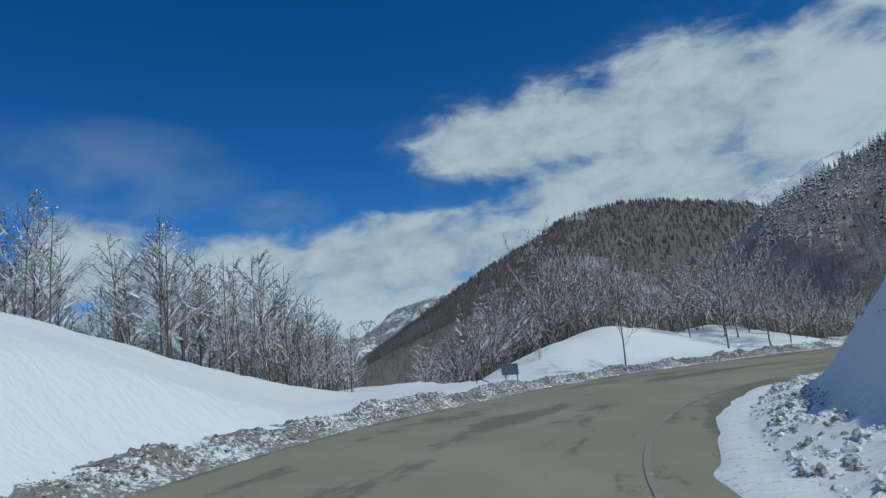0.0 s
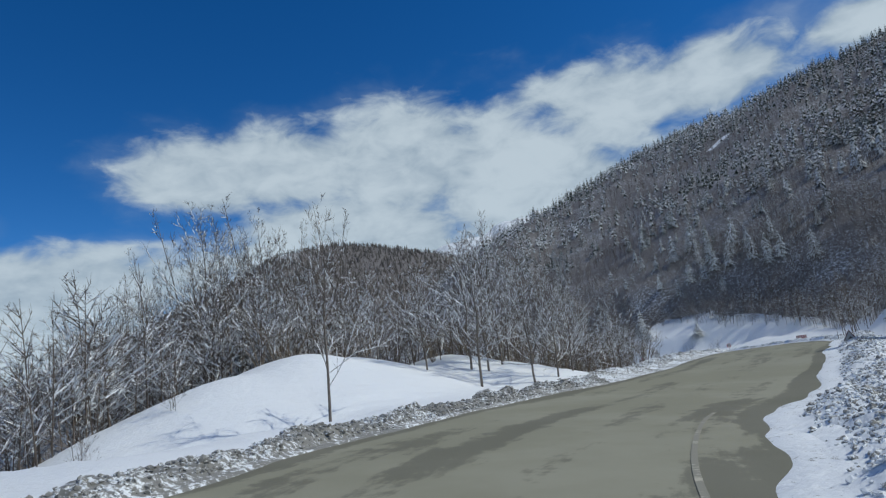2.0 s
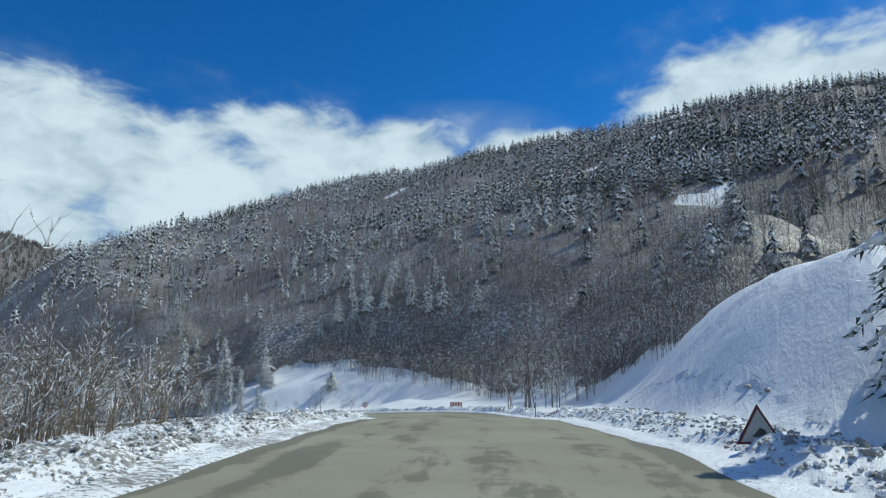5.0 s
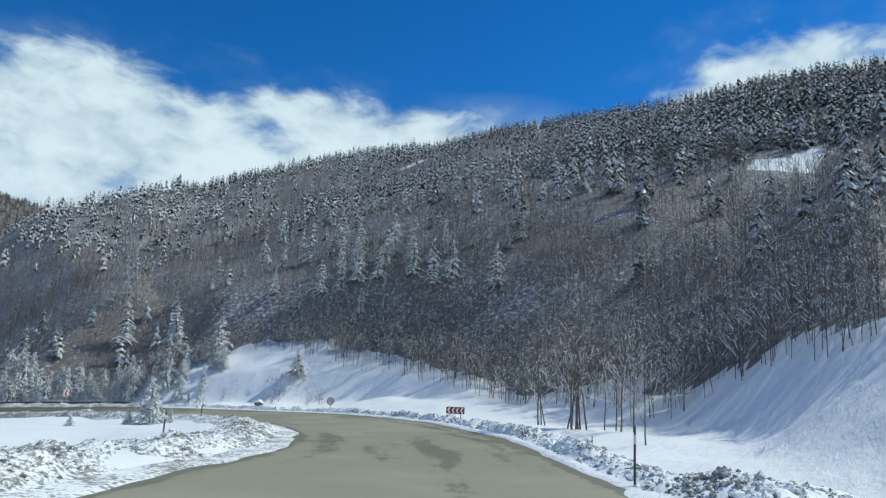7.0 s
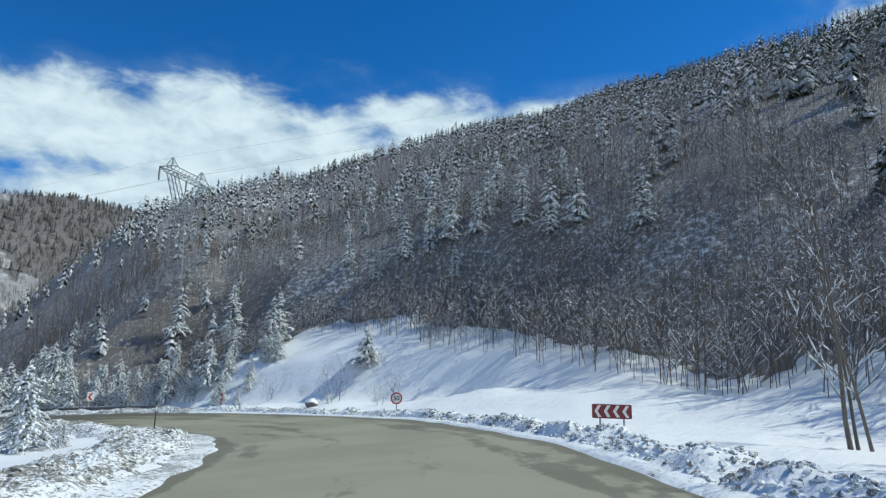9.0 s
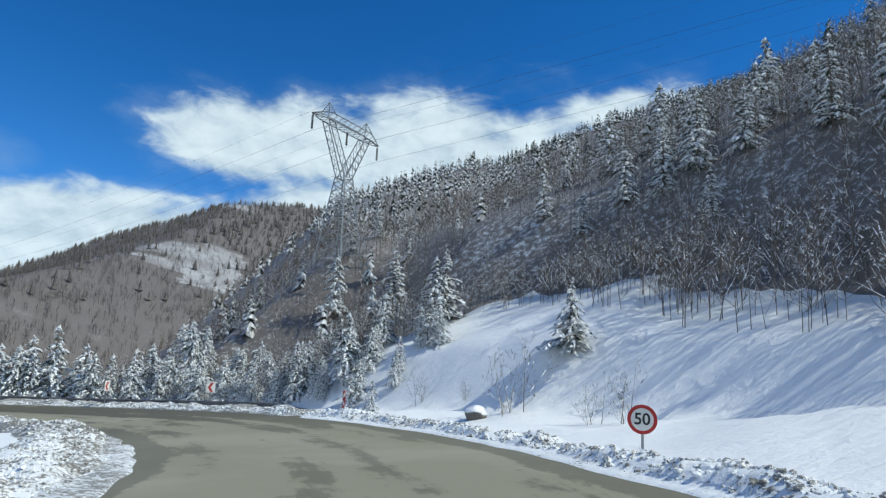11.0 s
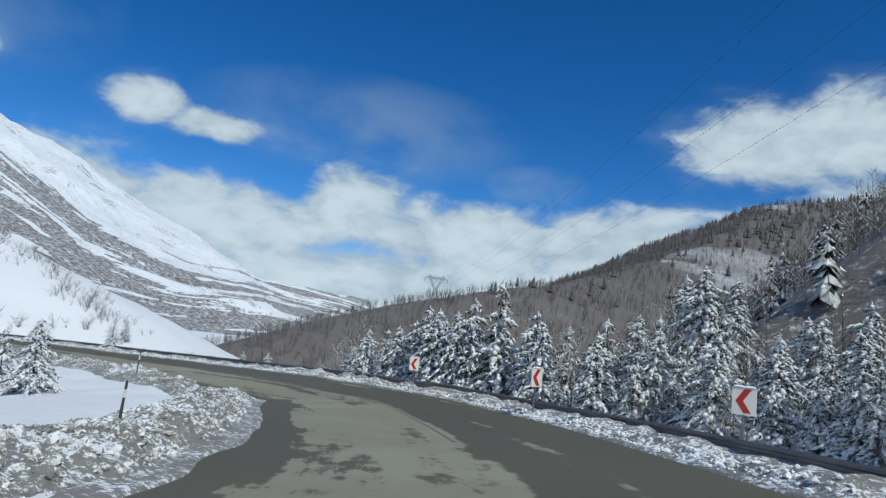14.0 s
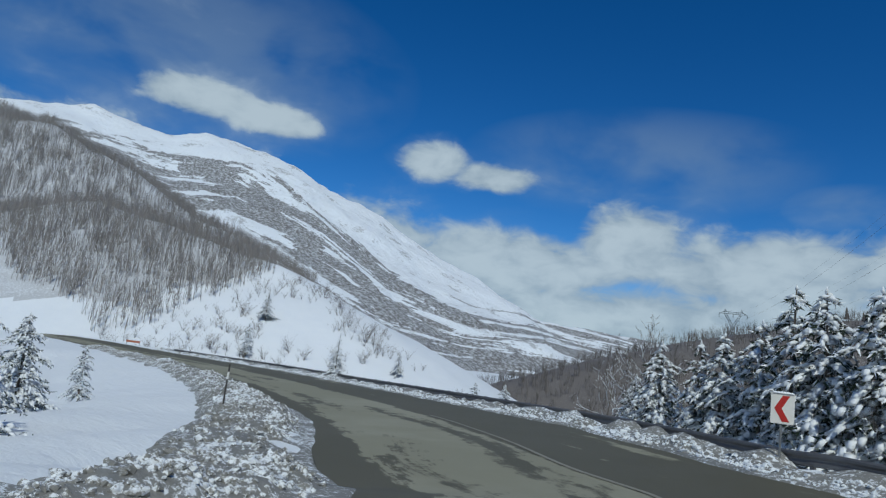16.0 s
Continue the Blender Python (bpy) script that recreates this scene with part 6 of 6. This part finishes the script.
# ---- power line ----
def pylon(x, y, z, turn, scale=1.0):
    """A lattice tower with a waist, two horns, a cross arm with two peaks and three strings of insulators."""
    base = new("pylon")
    base.matrix_world = pose(x, y, z, 0, 0, turn) @ Matrix.Scale(scale, 4)
    W0, W1, HW = 1.55, 0.62, 8.0

    def bar(s, a, b, r=0.055):
        s.tube([a, b], [r, r], 4, 0)

    def corner(u, i):
        w = W0 + (W1 - W0) * u
        return np.array([w * (1 if i in (0, 3) else -1), w * (1 if i in (0, 1) else -1), HW * u])

    for i in range(4):
        s = Soup()
        s.tube([corner(-0.12, i), corner(0.5, i), corner(1, i)], [0.095, 0.085, 0.075], 4, 0)
        soup_part("leg", s, [LATTICE], base)
    s = Soup()
    steps = [0, 0.2, 0.38, 0.54, 0.68, 0.80, 0.91, 1.0]
    for a, b in zip(steps, steps[1:]):
        for i in range(4):
            j = (i + 1) % 4
            bar(s, corner(a, i), corner(b, j), 0.04)
            bar(s, corner(a, j), corner(b, i), 0.04)
            if a in (0, 0.54) or b == 1.0:
                bar(s, corner(b, i), corner(b, j), 0.045)
    soup_part("body_lattice", s, [LATTICE], base)
    HA = HW + 4.9
    for sgn in (1, -1):
        s = Soup()
        for yy in (W1 * 0.9, -W1 * 0.9):
            lo_o, lo_i = np.array([sgn * W1, yy, HW]), np.array([sgn * 0.12, yy, HW + 0.9])
            hi_o, hi_i = np.array([sgn * 3.35, yy * 0.75, HA]), np.array([sgn * 2.45, yy * 0.75, HA])
            bar(s, lo_o, hi_o, 0.06)
            bar(s, np.array([-sgn * 0.3, yy, HW]), hi_i, 0.055)
            for k in range(6):
                u0, u1 = k / 6, (k + 1) / 6
                p0, p1 = lo_o + (hi_o - lo_o) * u0, lo_i + (hi_i - lo_i) * u1
                bar(s, p0, p1, 0.035)
                bar(s, p1, lo_o + (hi_o - lo_o) * u1, 0.035)
        for k in range(1, 6):
            u = k / 6
            bar(s, np.array([sgn * (W1 + (3.35 - W1) * u), W1 * 0.85, HW + 4.9 * u]), np.array([sgn * (W1 + (3.35 - W1) * (u - 0.1)), -W1 * 0.85, HW + 4.9 * (u - 0.1)]), 0.03)
        soup_part("horn", s, [LATTICE], base)
        s = Soup()
        for yy in (0.5, -0.5):
            bar(s, np.array([sgn * 3.5, yy, HA + 0.7]), np.array([sgn * 3.0, 0, HA + 1.9]), 0.045)
            bar(s, np.array([sgn * 2.4, yy, HA + 0.7]), np.array([sgn * 3.0, 0, HA + 1.9]), 0.045)
        for k in range(4):
            zz = HA + 0.8 + 0.25 * k
            w = 0.55 * (1 - k / 4.6)
            bar(s, np.array([sgn * 3.0 - w, 0.4 * (1 - k / 4.6), zz]), np.array([sgn * 3.0 + w, -0.4 * (1 - k / 4.6), zz + 0.2]), 0.03)
        soup_part("peak", s, [LATTICE], base)
    s = Soup()
    L = 5.2
    nodes = np.linspace(-L, L, 15)

    def top(xx):
        return HA + 0.75 * (1 - max(0.0, (abs(xx) - 3.4) / (L - 3.4)) * 0.9)

    for yy in (0.55, -0.55):
        taper = lambda xx: yy * (1 - 0.85 * max(0.0, (abs(xx) - 3.4) / (L - 3.4)))
        for a, b in zip(nodes, nodes[1:]):
            bar(s, (a, taper(a), HA), (b, taper(b), HA), 0.055)
            bar(s, (a, taper(a), top(a)), (b, taper(b), top(b)), 0.055)
            bar(s, (a, taper(a), HA), (b, taper(b), top(b)), 0.035)
    for a, b in zip(nodes, nodes[1:]):
        k = 0.55 * (1 - 0.85 * max(0.0, (abs(a) - 3.4) / (L - 3.4)))
        bar(s, (a, k, HA), (b, -k, HA), 0.03)
    arm = soup_part("cross_arm", s, [LATTICE], base)
    for xx in (-L, 0.0, L):
        s = Soup()
        pts, rad = [], []
        for k in range(13):
            pts.append((xx, 0, HA - 0.15 - 0.115 * k))
            rad.append(0.13 if k % 2 else 0.07)
        s.tube(pts, rad, 7, 0)
        soup_part("insulator", s, [GLASS_DARK], arm, "dark string of insulators")
    return tagged(base, "grey steel lattice pylon among snowy trees", "power pylon", "pylons of the power line")


PY = (94.4, 142.0)
pz = float(land(np.array([PY[0]]), np.array([PY[1]]))[0])
turn = math.degrees(math.atan2(5.9, 8.25))
near_pylon = pylon(PY[0], PY[1], 20.5 - 12.9 - 0.1, turn)
FAR = (-62.0, 468.0)
far_pylon = pylon(FAR[0], FAR[1], 20.5 - 12.9 + 3.5, turn - 8, 1.3)
bpy.context.view_layer.update()
BEHIND = Matrix.Translation((250, -215, 95)) @ near_pylon.matrix_world


def cable(a, b, sag, r):
    s = Soup()
    u = np.linspace(0, 1, 26)
    pts = [tuple(a.lerp(b, t) - Vector((0, 0, 4 * sag * t * (1 - t)))) for t in u]
    s.tube(pts, [r] * 26, 4, 0)
    ob = new("power_cable", s.mesh("power_cable", [POLE_DARK]))
    return tagged(ob, "thin dark power cable hung between pylons", "power cable", "cables of the power line")


for xx, zz, r in ((-5.2, 11.2, 0.013), (0.0, 11.2, 0.013), (5.2, 11.2, 0.013), (-3.0, 14.75, 0.008), (3.0, 14.75, 0.008)):
    cable(near_pylon.matrix_world @ Vector((xx, 0, zz)), far_pylon.matrix_world @ Vector((xx, 0, zz)), 9.0, r)
    cable(near_pylon.matrix_world @ Vector((xx, 0, zz)), BEHIND @ Vector((xx, 0, zz)), 8.0, r)

# ---- shrubs ----
shrub_kinds = [tree_thing("shrub", bare_tree(rng, 2.4, 8, 5, 4, 4, 0.6, 0.3, 0.8), [BARK], [TWIG, SNOW], "leafless shrub with many thin stems in snow", "shrub"),
               tree_thing("shrub", bare_tree(rng, 2.2, 8, 5, 5, 4, 0.7, 0.25, 0.8), [OCHRE], [OCHRE, SNOW], "ochre leafless shrub at the road's edge", "shrub")]
for k, x, y, size in ((0, 93.5, 99.6, 1.0), (0, 93.0, 100.6, 0.85), (0, 92.4, 105.0, 1.5), (0, 91.0, 111.3, 0.75), (0, 91.6, 104.3, 0.5), (0, 92.0, 108.6, 0.45), (0, 98.7, 117.0, 1.0), (1, 30.5, 52.5, 1.2), (1, 33.5, 53.5, 1.0), (1, 37.5, 55.5, 1.1),
                      (1, 27.5, 51.0, 1.0), (0, 29.0, 50.3, 1.0), (0, 35.5, 55.0, 1.2), (0, 3.0, 41.5, 0.9), (0, 5.5, 44.0, 1.0), (0, 46.0, 150.5 + 6, 0.8), (0, 20.0, 163.0, 1.0), (0, 10.0, 168.0, 1.0), (0, -8.0, 176.0, 0.9), (0, -46.0, 190.0, 1.3), (0, -42.0, 196.0, 1.4), (0, -49.0, 199.0, 1.2), (0, -55.0, 186.0, 1.2), (0, -60.0, 196.0, 1.3), (0, -36.0, 206.0, 1.4), (0, -31.0, 212.0, 1.2), (1, 80.0, 133.5, 0.9), (1, 82.5, 129.0, 0.8)):
    plant(shrub_kinds, k, x, y, size, 77 * x, 0, "", "shrubs")

# snow-capped boulders on the shelf
for x, y, r in ((90.8, 105.2, 0.42),):
    rock = new("boulder")
    zz = float(land(np.array([x]), np.array([y]))[0])
    rock.matrix_world = pose(x, y, zz, 0, 0, 30)
    bm = bmesh.new()
    bmesh.ops.create_icosphere(bm, subdivisions=3, radius=r)
    for v in bm.verts:
        k = 1 + 0.22 * noise.noise(v.co * 2.5 / r * 0.6)
        v.co = Vector((v.co.x * k * 1.15, v.co.y * k, v.co.z * k * 0.9 + r * 0.35))
    bm_part("stone", bm, snowy("boulder_stone", (0.07, 0.065, 0.06), (0.16, 0.15, 0.14), 6.0, 0.05, 0.35), rock)
    tagged(rock, "dark boulder with a thick cap of snow", "boulder")
for p in rock.children:
    p.data.polygons.foreach_set("use_smooth", [True] * len(p.data.polygons))


# ---- worn road lines ----
def road_line(name, s0, s1, off0, off1, width, wear, label):
    m, t = material("worn_paint")
    p = spot(t)
    gone = t.ramp(t.noise(2.2, 6, 0.7, p), 0.5 - wear, 0.62 - wear)
    finish(t, t.mix(gone, (0.50, 0.46, 0.37), (0.27, 0.257, 0.21)), 0.8, t.noise(60, 3, 0.6, p), 0.003, 0.4)
    ss = np.arange(s0, s1, 0.5)
    v = []
    for k, s1_ in enumerate(ss):
        u = k / max(1, len(ss) - 1)
        o = off0 + (off1 - off0) * u
        for side in (-0.5, 0.5):
            q = on_road(s1_, o + side * width)
            v.append((q.x, q.y, q.z + 0.013 + 0.012 * float(rough(np.array([q.x]), np.array([q.y]), 3.0, 8, 2)[0])))
    i = np.arange(len(ss) - 1) * 2
    f = np.stack([i, i + 1, i + 3, i + 2], 1)
    ob = new(name, mesh_from(name, v, f, [m], smooth=True))
    return tagged(ob, label, "road marking", kind="structure")


road_line("road_line", 2, 40, 2.75, 3.05, 0.10, 0.17, "faded yellowish edge line on the asphalt")
road_line("road_line", 163, 192, -0.1, 0.45, 0.11, 0.22, "faint worn line along the middle of the asphalt")
